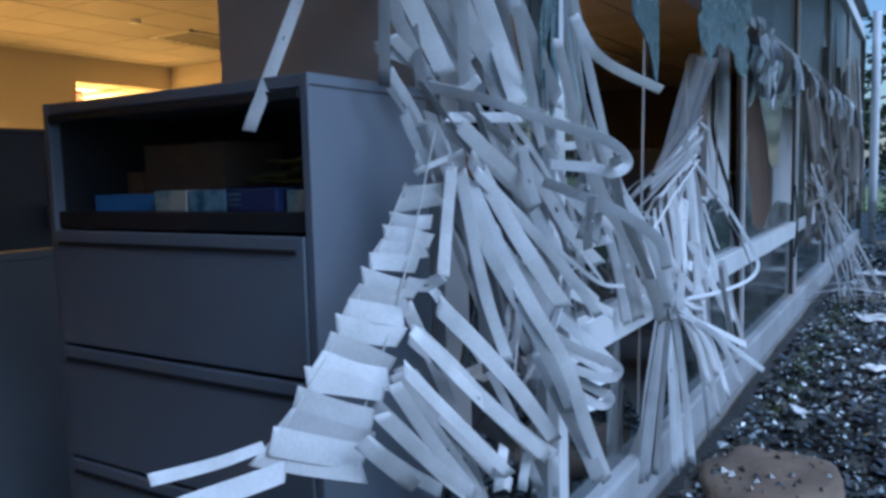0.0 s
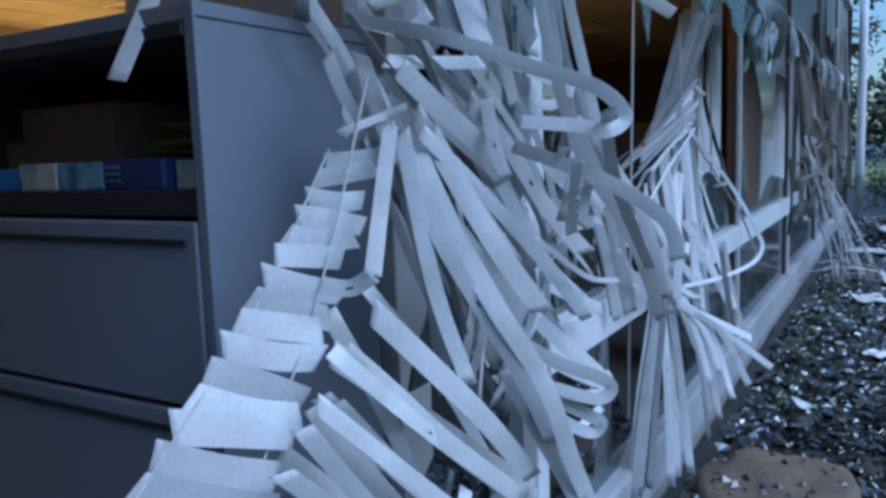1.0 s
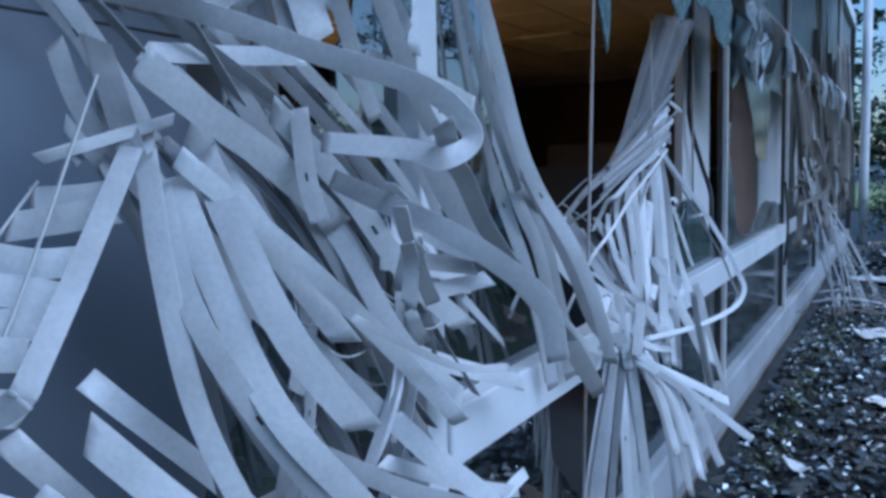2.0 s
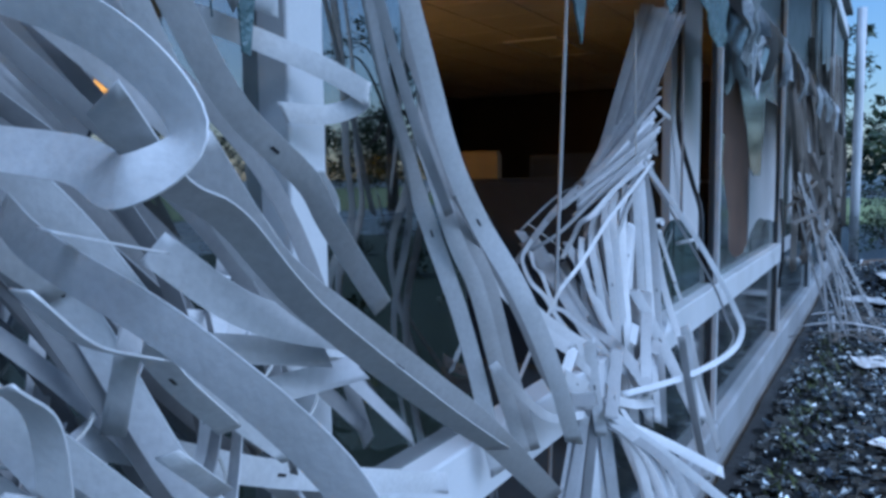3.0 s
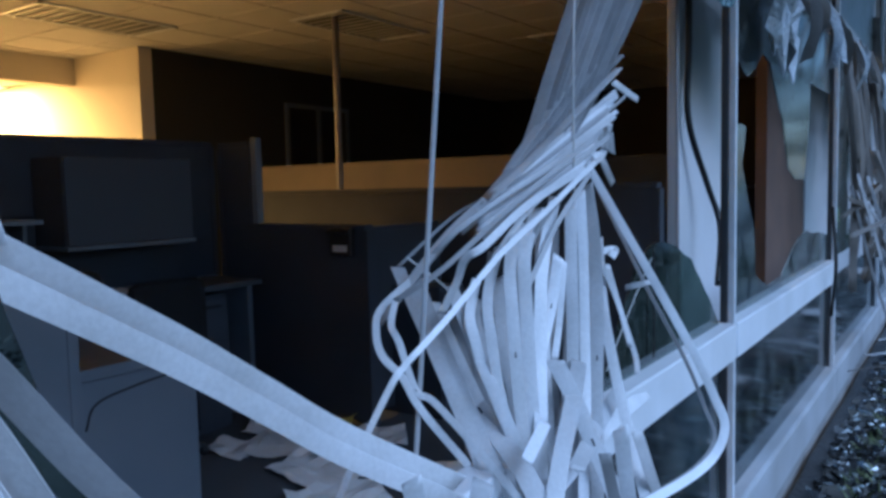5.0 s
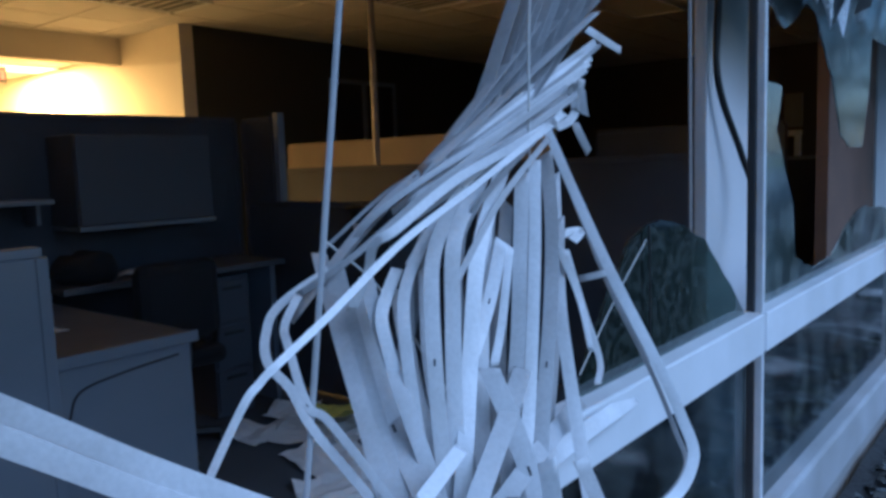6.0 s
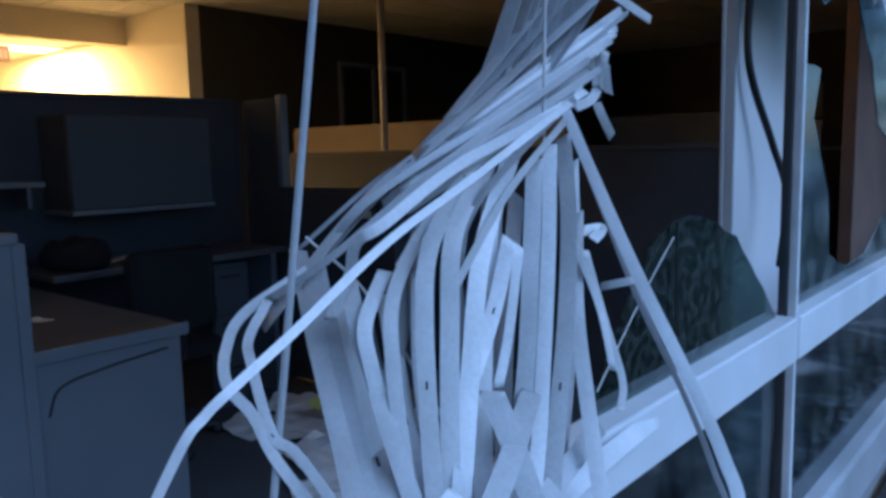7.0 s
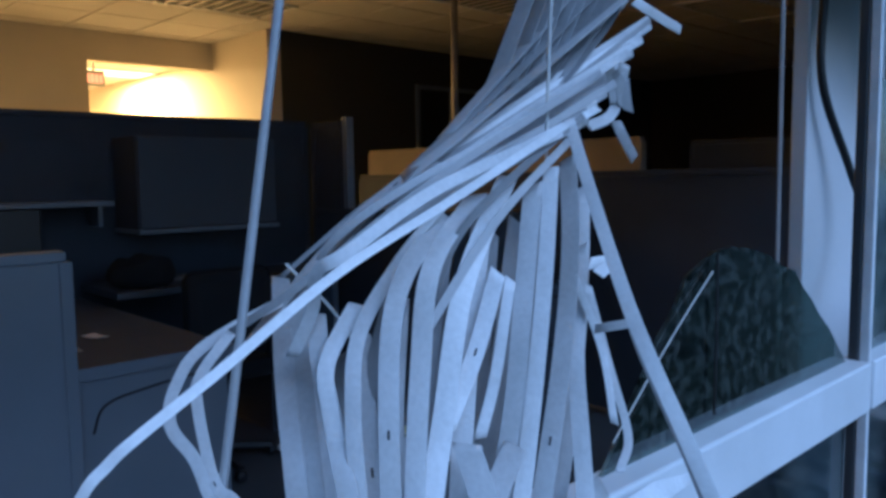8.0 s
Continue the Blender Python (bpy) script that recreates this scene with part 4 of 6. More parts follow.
def exit_sign():
    t = thing("exit_sign", (-8.25, 6.0, 2.42), "small red glowing sign in the corridor", "sign")
    part("housing", box((-8.27, 5.86, 2.42), (-8.23, 6.06, 2.58), 0.004), FRAME_WHITE, t)
    for k in range(4):
        part("glowing_bar", box((-8.2295, 5.885 + 0.042 * k, 2.46), (-8.227, 5.91 + 0.042 * k, 2.54)), EXIT_RED, t)
    part("stem", box((-8.26, 5.95, 2.581), (-8.24, 5.97, 2.76)), FRAME_WHITE, t)


exit_sign()
sign = thing("wall_notice", (-3.08, 13.99, 1.25), "pale notice board with a white pipe on the far wall", "notice")
part("board", box((-3.20, 13.96, 1.82), (-2.97, 13.998, 2.27), 0.004), PANEL_GREY, sign)
part("bracket", box((-3.20, 13.95, 1.70), (-2.97, 13.998, 1.78), 0.01), FRAME_WHITE, sign)
part("pipe", box((-3.06, 13.93, 1.22), (-2.98, 13.998, 1.70), 0.015), FRAME_WHITE, sign)


def smoke_detector(x, y):
    bm = bmesh.new()
    bmesh.ops.create_cone(bm, cap_ends=True, segments=16, radius1=0.045, radius2=0.06, depth=0.035, matrix=Matrix.Translation((x, y, CEIL - 0.019)))
    solid("smoke_detector", bm, FRAME_WHITE, "small round detector on the ceiling", "detector")


smoke_detector(-5.8, 5.0)

# ---- loose strips in the window openings ----


def strip(a, b, width, mat, label):
    bm = bmesh.new()
    ribbon(bm, [a, b], width, (0.3, 2.2, 1.5), thick=0.006, crown=0.3)
    return solid("loose_strip", bm, mat, label, "metal strip")


strip((-0.885, 3.785, 2.95), (-0.766, 3.24, 0.19), 0.0075, SILL, "loose leaning metal glazing strip in the opening")
strip((-0.79, 4.58, 2.95), (-0.775, 4.56, 1.08), 0.0075, WORN_STRIP, "thin dull metal strip in the broken window")

# ---- tangled blinds ----


def blind(name, at, label):
    return thing("venetian_blind", at, label, "blind", "torn window blinds")


WIDTH = 0.027
slat_count = [0]


def slat(owner, *points, width=WIDTH, twist=None, mat=None, facing=None, cut=None, taut=0.0):
    if taut:
        a, b, n = Vector(points[0]), Vector(points[-1]), len(points) - 1
        points = [Vector(p).lerp(a.lerp(b, i / n), taut) for i, p in enumerate(points)]
    slat_count[0] += 1
    r = random.Random(slat_count[0] * 7 + 3)
    bm = bmesh.new()
    y = sum(p[1] for p in points) / len(points)
    ribbon(bm, points, width, facing or (-0.1, max(y - 0.85, 0.4), 1.5), twist or (r.uniform(-16, 16), r.uniform(-16, 16)), cut=r.uniform(-0.4, 0.4) * width if cut is None else cut, slots=(mat is None and cut is None and slat_count[0] % 4 == 0))
    return part("slat", bm, mat or VINYL, owner, smooth=True)


def drape(owner, count, starts, ends, bow, seed, width=WIDTH, mat=None, jitter=0.03, turn=35):
    """Slats that run from one line to another, each bowed and shifted by chance."""
    r = random.Random(seed)
    s0, s1, e0, e1 = (Vector(q) for q in (*starts, *ends))
    for i in range(count):
        u = (i + r.uniform(0.1, 0.9)) / count
        a = s0.lerp(s1, u) + Vector([r.uniform(-jitter, jitter) for _ in range(3)])
        b = e0.lerp(e1, min(max(u + r.uniform(-0.12, 0.12), 0), 1)) + Vector([r.uniform(-jitter, jitter) for _ in range(3)])
        c = a.lerp(b, r.uniform(0.4, 0.6)) + Vector(bow) * r.uniform(0.3, 1.2) + Vector([r.uniform(-jitter, jitter) for _ in range(3)])
        slat(owner, a, c, b, width=width, twist=(r.uniform(-turn, turn), r.uniform(-turn, turn)), mat=mat)


blind_a = blind("a", (-0.75, 1.9, 0.5), "torn white window blind, slats twisted into a hanging tangle")

slat(blind_a, (-0.78, 1.88, 1.68), (-0.60, 1.87, 1.63), (-0.49, 1.91, 1.585), (-0.40, 1.94, 1.55), (-0.365, 1.955, 1.51), (-0.385, 1.94, 1.49), (-0.43, 1.95, 1.50), (-0.52, 1.94, 1.51), width=0.021, twist=(10, 20))
slat(blind_a, (-0.55, 1.99, 1.475), (-0.49, 1.975, 1.456), (-0.40, 1.98, 1.42), (-0.32, 1.99, 1.365), (-0.30, 1.985, 1.31), width=0.021, twist=(0, 10))
slat(blind_a, (-0.908, 1.71, 2.16), (-0.84, 1.87, 1.87), (-0.82, 1.91, 1.79), (-0.8, 1.96, 1.69), width=0.030, taut=0.55)
slat(blind_a, (-0.884, 1.75, 2.16), (-0.82, 1.92, 1.88), (-0.8, 1.97, 1.79), (-0.78, 2, 1.71), width=0.045, taut=0.55)
slat(blind_a, (-0.872, 1.78, 2.16), (-0.8, 1.98, 1.89), (-0.78, 2.03, 1.81), (-0.76, 2.07, 1.74), width=0.031, taut=0.55)
slat(blind_a, (-0.872, 1.93, 2.16), (-0.78, 2.03, 1.9), (-0.747, 2.07, 1.8), (-0.713, 2.11, 1.72), (-0.68, 2.1, 1.64), width=0.045)
slat(blind_a, (-0.841, 2.07, 2.16), (-0.75, 2.11, 1.91), (-0.705, 2.12, 1.78), (-0.66, 2.11, 1.64), width=0.043, taut=0.55)
slat(blind_a, (-0.812, 2.18, 2.16), (-0.72, 2.19, 1.92), (-0.68, 2.19, 1.81), (-0.64, 2.27, 1.66), width=0.039, taut=0.55)
slat(blind_a, (-0.744, 2.4, 2.16), (-0.71, 2.37, 1.95), (-0.685, 2.34, 1.79), (-0.66, 2.31, 1.65), width=0.035, taut=0.55)
slat(blind_a, (-0.921, 1.84, 2.16), (-0.83, 1.98, 1.89), (-0.795, 2.03, 1.79), (-0.76, 2.09, 1.69), width=0.036, taut=0.55)
slat(blind_a, (-0.869, 2, 2.16), (-0.79, 2.11, 1.91), (-0.755, 2.17, 1.8), (-0.72, 2.19, 1.7), width=0.038, taut=0.55)
slat(blind_a, (-0.914, 2.03, 2.16), (-0.86, 1.94, 1.89), (-0.84, 1.9, 1.79), (-0.82, 1.96, 1.7), width=0.026, taut=0.55)
slat(blind_a, (-0.823, 2.25, 2.16), (-0.77, 2.23, 1.93), (-0.745, 2.22, 1.82), (-0.72, 2.22, 1.7), width=0.034, taut=0.55)
slat(blind_a, (-0.898, 1.93, 2.16), (-0.84, 2.08, 1.91), (-0.8, 2.19, 1.75), (-0.76, 2.2, 1.68), width=0.034, taut=0.55)
slat(blind_a, (-0.83, 1.87, 1.78), (-0.815, 1.95, 1.73), (-0.8, 1.99, 1.68), width=0.025, taut=0.55)
slat(blind_a, (-0.86, 1.85, 1.76), (-0.83, 1.93, 1.74), (-0.8, 1.99, 1.71), width=0.022, taut=0.55)
slat(blind_a, (-0.83, 1.86, 1.71), (-0.805, 1.93, 1.62), (-0.78, 1.93, 1.55), width=0.021, taut=0.55)
slat(blind_a, (-0.79, 1.85, 1.62), (-0.76, 1.84, 1.56), (-0.73, 1.87, 1.49), width=0.021, taut=0.55)
slat(blind_a, (-0.78, 1.93, 1.68), (-0.75, 2.04, 1.65), (-0.72, 2.04, 1.7), width=0.022, taut=0.55)
slat(blind_a, (-0.84, 1.86, 1.69), (-0.82, 1.91, 1.64), (-0.8, 1.91, 1.59), width=0.021, taut=0.55)
slat(blind_a, (-0.76, 1.87, 1.6), (-0.76, 1.88, 1.54), (-0.76, 1.84, 1.5), width=0.017)
slat(blind_a, (-0.73, 1.87, 1.59), (-0.715, 1.89, 1.54), (-0.7, 1.88, 1.49), width=0.019)
slat(blind_a, (-0.72, 1.9, 1.61), (-0.67, 2, 1.61), (-0.62, 2.03, 1.61), width=0.021, taut=0.55)
slat(blind_a, (-0.72, 1.92, 1.6), (-0.665, 1.99, 1.51), (-0.61, 2.06, 1.42), (-0.555, 2.11, 1.28), (-0.5, 2.16, 1.2), width=0.026)
slat(blind_a, (-0.74, 1.91, 1.59), (-0.7, 2, 1.53), (-0.66, 2.03, 1.49), width=0.021, taut=0.55)
slat(blind_a, (-0.72, 1.78, 1.5), (-0.69, 1.91, 1.54), width=0.012)
slat(blind_a, (-0.68, 1.85, 1.51), (-0.64, 1.76, 1.4), (-0.6, 1.68, 1.32), width=0.022, taut=0.55)
slat(blind_a, (-0.6, 1.68, 1.32), (-0.63, 1.68, 1.29), (-0.66, 1.65, 1.31), width=0.022, taut=0.55)
slat(blind_a, (-0.68, 1.85, 1.49), (-0.647, 1.95, 1.35), (-0.613, 2.03, 1.26), (-0.58, 2.13, 1.16), width=0.033, taut=0.55)
slat(blind_a, (-0.68, 1.92, 1.53), (-0.63, 1.99, 1.39), (-0.58, 2.04, 1.29), width=0.029, taut=0.55)
slat(blind_a, (-0.68, 1.69, 1.21), (-0.68, 1.94, 1.02), (-0.68, 2.25, 0.8), (-0.68, 2.34, 0.764), width=0.034, taut=0.55)
slat(blind_a, (-0.7, 1.67, 1.14), (-0.69, 1.76, 1.02), (-0.68, 1.91, 0.845), (-0.67, 1.92, 0.808), width=0.029, taut=0.55)
slat(blind_a, (-0.7, 1.71, 1.13), (-0.685, 1.83, 0.977), (-0.67, 2.04, 0.81), width=0.035, taut=0.55)
slat(blind_a, (-0.7, 1.6, 1.1), (-0.69, 1.72, 0.979), (-0.68, 1.82, 0.878), (-0.67, 1.89, 0.829), width=0.031, taut=0.55)
slat(blind_a, (-0.7, 1.56, 1.05), (-0.69, 1.68, 0.949), (-0.68, 1.78, 0.882), width=0.026, taut=0.55)
slat(blind_a, (-0.63, 1.95, 0.927), (-0.63, 1.92, 0.84), width=0.022)
slat(blind_a, (-0.62, 2.04, 0.884), (-0.62, 2.01, 0.809), width=0.021)
slat(blind_a, (-0.56, 1.97, 1.13), (-0.54, 2.06, 0.992), (-0.52, 2.14, 0.883), (-0.5, 2.16, 0.803), width=0.035, taut=0.55)
slat(blind_a, (-0.5, 1.95, 1.34), (-0.475, 2.1, 1.26), (-0.45, 2.19, 1.24), width=0.009)
slat(blind_a, (-0.6, 2, 1.55), (-0.58, 1.98, 1.46), (-0.56, 1.98, 1.43), width=0.021, taut=0.55)
slat(blind_a, (-0.53, 2.07, 1.45), (-0.505, 2.11, 1.39), (-0.48, 2.22, 1.37), width=0.025, taut=0.55)
slat(blind_a, (-0.55, 2.13, 1.33), (-0.5, 2.24, 1.34), width=0.021)
slat(blind_a, (-0.55, 2.1, 1.38), (-0.5, 2.2, 1.36), width=0.021)
slat(blind_a, (-0.62, 1.98, 1.55), (-0.58, 2.05, 1.47), (-0.54, 2.1, 1.35), (-0.5, 2.17, 1.29), width=0.026, taut=0.55)
slat(blind_a, (-0.72, 1.16, 1.12), (-0.71, 1.26, 1.11), (-0.7, 1.34, 1.11), width=0.017)
slat(blind_a, (-0.69, 1.19, 1.08), (-0.675, 1.26, 1.08), (-0.66, 1.34, 1.08), width=0.030, taut=0.55)
slat(blind_a, (-0.34, 1.64, 1.72), (-0.315, 1.69, 1.66), (-0.29, 1.91, 1.63), width=0.016)
slat(blind_a, (-1.03, 1.88, 1.98), (-1.03, 1.77, 1.78), (-1.03, 1.66, 1.59), width=0.026, taut=0.55)
slat(blind_a, (-0.73, 1.36, 1.09), (-0.705, 1.44, 1.05), (-0.68, 1.54, 1.01), width=0.045, taut=0.55)
slat(blind_a, (-0.72, 2.28, 1.65), (-0.687, 2.37, 1.63), (-0.653, 2.42, 1.61), (-0.62, 2.43, 1.58), width=0.023, taut=0.55)
slat(blind_a, (-0.62, 2.43, 1.58), (-0.64, 2.45, 1.56), (-0.66, 2.43, 1.55), (-0.68, 2.36, 1.56), width=0.021, taut=0.55)
slat(blind_a, (-0.508, 1.97, 1.75), (-0.52, 2.08, 1.61), (-0.526, 2.14, 1.54), (-0.532, 2.22, 1.49), (-0.539, 2.26, 1.45), (-0.545, 2.34, 1.37), width=0.021)
slat(blind_a, (-0.57, 2.28, 1.5), (-0.575, 2.31, 1.47), (-0.58, 2.31, 1.45), width=0.008)
slat(blind_a, (-0.38, 1.93, 1.52), (-0.395, 1.97, 1.49), (-0.41, 2.02, 1.47), (-0.425, 2.1, 1.41), (-0.44, 2.26, 1.31), (-0.455, 2.4, 1.23), width=0.020)
slat(blind_a, (-0.63, 2.18, 1.37), (-0.62, 2.29, 1.35), (-0.61, 2.39, 1.32), width=0.034, taut=0.55)
slat(blind_a, (-0.635, 2.3, 1.32), (-0.615, 2.4, 1.3), width=0.024)
slat(blind_a, (-0.623, 2.02, 1.85), (-0.64, 2.15, 1.64), (-0.645, 2.18, 1.58), (-0.65, 2.21, 1.55), width=0.021, taut=0.55)
slat(blind_a, (-0.42, 1.92, 1.45), (-0.44, 1.96, 1.42), (-0.46, 2.01, 1.4), width=0.016)
slat(blind_a, (-0.46, 2, 1.42), (-0.48, 2, 1.36), width=0.013)
slat(blind_a, (-0.46, 2, 1.42), (-0.48, 2.04, 1.38), (-0.5, 2.1, 1.33), width=0.019)
slat(blind_a, (-0.45, 1.95, 1.47), (-0.475, 2, 1.46), (-0.5, 2.05, 1.45), width=0.011)
slat(blind_a, (-0.4, 1.9, 1.42), (-0.41, 1.92, 1.4), (-0.42, 1.93, 1.36), width=0.014)
slat(blind_a, (-0.5, 2.05, 1.33), (-0.52, 2.11, 1.28), width=0.015)
slat(blind_a, (-0.64, 1.64, 1.23), (-0.628, 1.82, 1.07), (-0.616, 2.08, 0.866), width=0.023, taut=0.55)
slat(blind_a, (-0.64, 1.61, 1.17), (-0.628, 1.75, 1.04), (-0.616, 1.95, 0.866), width=0.024, taut=0.55)
slat(blind_a, (-0.64, 1.58, 1.15), (-0.628, 1.69, 0.994), (-0.616, 1.8, 0.88), width=0.025, taut=0.55)
slat(blind_a, (-0.64, 1.54, 1.11), (-0.628, 1.63, 1.01), (-0.616, 1.79, 0.885), width=0.025, taut=0.55)
slat(blind_a, (-0.64, 1.49, 1.08), (-0.628, 1.62, 0.961), width=0.031)
slat(blind_a, (-0.58, 2.12, 1.07), (-0.568, 2.32, 0.978), (-0.556, 2.46, 0.99), width=0.019)
slat(blind_a, (-0.58, 2.1, 1.13), (-0.568, 2.27, 1.04), (-0.556, 2.43, 0.969), width=0.019)
slat(blind_a, (-0.58, 2.19, 0.958), (-0.568, 2.29, 0.924), (-0.556, 2.4, 0.934), width=0.017)
slat(blind_a, (-0.64, 2.08, 1.31), (-0.628, 2.23, 1.22), (-0.616, 2.58, 1.1), width=0.027, taut=0.55)
slat(blind_a, (-0.64, 2.01, 1.25), (-0.628, 2.19, 1.13), (-0.616, 2.24, 1.1), width=0.025, taut=0.55)
slat(blind_a, (-0.64, 2.06, 0.892), (-0.628, 2.12, 0.768), width=0.021)
slat(blind_a, (-0.64, 2.23, 0.812), (-0.628, 2.21, 0.719), width=0.017)

slat(blind_a, (-0.56, 1.96, 1.19), (-0.51, 2.05, 1.125), (-0.46, 2.12, 1.085), (-0.445, 2.13, 1.065), (-0.46, 2.10, 1.055), (-0.52, 2.04, 1.085), width=0.022, twist=(5, 10), mat=VINYL_SHADED)
slat(blind_a, (-0.57, 1.97, 1.13), (-0.52, 2.05, 1.065), (-0.475, 2.11, 1.02), (-0.46, 2.12, 1.005), (-0.48, 2.10, 0.995), (-0.54, 2.02, 1.06), width=0.022, twist=(5, 10), mat=VINYL_SHADED)
# long slats that hang from the knot of the tangle
slat(blind_a, (-0.66, 1.85, 1.5), (-0.635, 1.84, 1.4), (-0.61, 1.85, 1.26), (-0.59, 1.9, 1.12), width=0.024)
slat(blind_a, (-0.66, 1.88, 1.48), (-0.6, 1.88, 1.36), (-0.54, 1.89, 1.25), (-0.51, 2, 1.1), (-0.5, 2.09, 0.94), (-0.5, 2.21, 0.783), width=0.030)
slat(blind_a, (-0.67, 1.87, 1.47), (-0.61, 1.85, 1.36), (-0.56, 1.88, 1.25), (-0.53, 1.97, 1.11), (-0.52, 2.05, 0.987), width=0.024)
slat(blind_a, (-0.65, 1.91, 1.5), (-0.59, 1.9, 1.41), (-0.53, 1.9, 1.32), (-0.49, 1.95, 1.23), width=0.032)
slat(blind_a, (-0.64, 1.87, 1.5), (-0.58, 1.97, 1.39), (-0.53, 2.05, 1.29), (-0.49, 2.14, 1.18), width=0.022)
slat(blind_a, (-0.677, 1.78, 1.25), (-0.62, 1.84, 1.16), (-0.585, 1.94, 1.05), (-0.57, 2.08, 0.906), width=0.034)
slat(blind_a, (-0.7, 1.74, 1.2), (-0.655, 1.79, 1.13), (-0.62, 1.88, 1.03), (-0.58, 2.06, 0.873), width=0.030)
slat(blind_a, (-0.72, 1.71, 1.14), (-0.69, 1.8, 1.03), (-0.66, 1.9, 0.918), (-0.63, 1.98, 0.829), width=0.028)
slat(blind_a, (-0.66, 1.85, 1.59), (-0.637, 1.91, 1.54), (-0.616, 1.98, 1.49), (-0.6, 2.06, 1.42), width=0.032)
slat(blind_a, (-0.58, 2.12, 1.18), (-0.53, 2.14, 1.13), (-0.49, 2.19, 1.07), (-0.47, 2.21, 1.03), width=0.028)
slat(blind_a, (-0.48, 2.056, 1.513), (-0.47, 2.11, 1.437), (-0.46, 2.19, 1.377), (-0.46, 2.283, 1.317), (-0.47, 2.405, 1.243), (-0.5, 2.657, 1.075), width=0.030, twist=(4, -6))
# slats packed behind the tangle, mostly greyed for the shade there
drape(blind_a, 5, ((-0.86, 1.80, 2.16), (-0.78, 2.2, 2.16)), ((-0.82, 1.86, 1.66), (-0.74, 2.14, 1.62)), (0.0, 0.0, 0), 3, width=0.024, turn=25, mat=VINYL_SHADED)
drape(blind_a, 3, ((-0.76, 1.80, 1.60), (-0.70, 2.0, 1.56)), ((-0.70, 1.86, 1.10), (-0.62, 2.26, 1.06)), (0.02, 0.0, 0.0), 5, width=0.026, jitter=0.03, mat=VINYL_SHADED)
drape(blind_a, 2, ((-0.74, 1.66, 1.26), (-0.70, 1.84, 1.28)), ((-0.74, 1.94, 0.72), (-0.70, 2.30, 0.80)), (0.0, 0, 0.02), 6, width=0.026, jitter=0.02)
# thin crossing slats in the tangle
drape(blind_a, 14, ((-0.74, 1.84, 1.50), (-0.68, 2.02, 1.58)), ((-0.68, 2.06, 1.02), (-0.62, 2.44, 1.10)), (0.02, 0.0, 0.03), 21, mat=VINYL_SHADED, width=0.015, jitter=0.03, turn=60)
drape(blind_a, 10, ((-0.72, 1.86, 1.64), (-0.68, 2.16, 1.60)), ((-0.66, 2.20, 1.20), (-0.62, 2.50, 1.24)), (0.03, 0.02, 0.02), 22, mat=VINYL_SHADED, width=0.016, jitter=0.04, turn=60)
drape(blind_a, 7, ((-0.70, 2.02, 1.34), (-0.66, 2.30, 1.40)), ((-0.66, 1.96, 1.10), (-0.62, 2.16, 1.00)), (0.04, -0.03, 0.0), 23, width=0.014, jitter=0.04, turn=70)
# a coiled ladder tape and thin frayed cords
bm = bmesh.new()
for k in range(5):
    y, z = 2.02 + 0.06 * k, 1.36 - 0.05 * (k % 3)
    tube(bm, [(-0.66, y - 0.06, z + 0.02), (-0.62, y, z - 0.05), (-0.61, y + 0.06, z - 0.03), (-0.64, y + 0.05, z + 0.05)], 0.0016, 4)
part("cord", bm, CORD, blind_a, "frayed ladder cords")
# short slats still hanging on the ladder cords
for k in range(16):
    u = k / 15
    left = Vector((-0.76, 1.794, 1.462)).lerp(Vector((-0.72, 1.372, 1.105)), u) + Vector((0, 0.012 * math.sin(u * 3.1), 0))
    right = Vector((-0.70, 1.85, 1.468)).lerp(Vector((-0.68, 1.545, 1.023)), u) + Vector((0, 0.010 * math.sin(k * 2.3), 0.012 * math.sin(k * 1.7)))
    slat(blind_a, left, (left + right) / 2 + Vector((0.004, 0, -0.002 + 0.004 * math.sin(k * 2.7))), right, width=0.026 + 0.018 * u, twist=(10 * math.sin(k), 20 * math.cos(k * 1.3)), cut=0.008 * math.sin(k * 1.9))
for p0, p1 in (((-0.755, 1.80, 1.48), (-0.715, 1.39, 1.11)), ((-0.71, 1.84, 1.58), (-0.69, 1.52, 1.04))):
    bm = bmesh.new()
    tube(bm, [p0, (Vector(p0) + Vector(p1)) / 2 + Vector((0, 0.02, -0.01)), p1], 0.0018, 5)
    part("cord", bm, CORD, blind_a)

blind_c = blind("c", (-0.66, 2.6, 0.5), "long white blind slats pulled taut across the opening")
for dz, turns in ((0.0135, (4, -4)), (-0.0135, (-8, 6))):
    slat(blind_c, (-0.755, 2.80, 1.452 + dz), (-0.762, 2.90, 1.392 + dz), (-0.765, 2.995, 1.333 + dz), (-0.755, 3.085, 1.268 + dz), (-0.735, 3.19, 1.19 + dz), (-0.67, 3.33, 1.095 + dz), width=0.0255, twist=turns)
ARM_LEFT = [(-0.735, 2.50, 1.98), (-0.730, 2.60, 1.66), (-0.727, 2.678, 1.502), (-0.709, 2.705, 1.411), (-0.672, 2.722, 1.291), (-0.655, 2.755, 1.167), (-0.650, 2.80, 1.03)]
ARM_MID = [(-0.76, 2.56, 1.98), (-0.75, 2.68, 1.66), (-0.71, 2.715, 1.50), (-0.675, 2.715, 1.40), (-0.656, 2.745, 1.325), (-0.655, 2.818, 1.18), (-0.66, 2.92, 1.02)]
ARM_RIGHT = [(-0.70, 2.50, 1.98), (-0.665, 2.61, 1.66), (-0.645, 2.645, 1.525), (-0.622, 2.685, 1.43), (-0.565, 2.70, 1.33), (-0.54, 2.755, 1.215), (-0.54, 2.84, 1.085)]
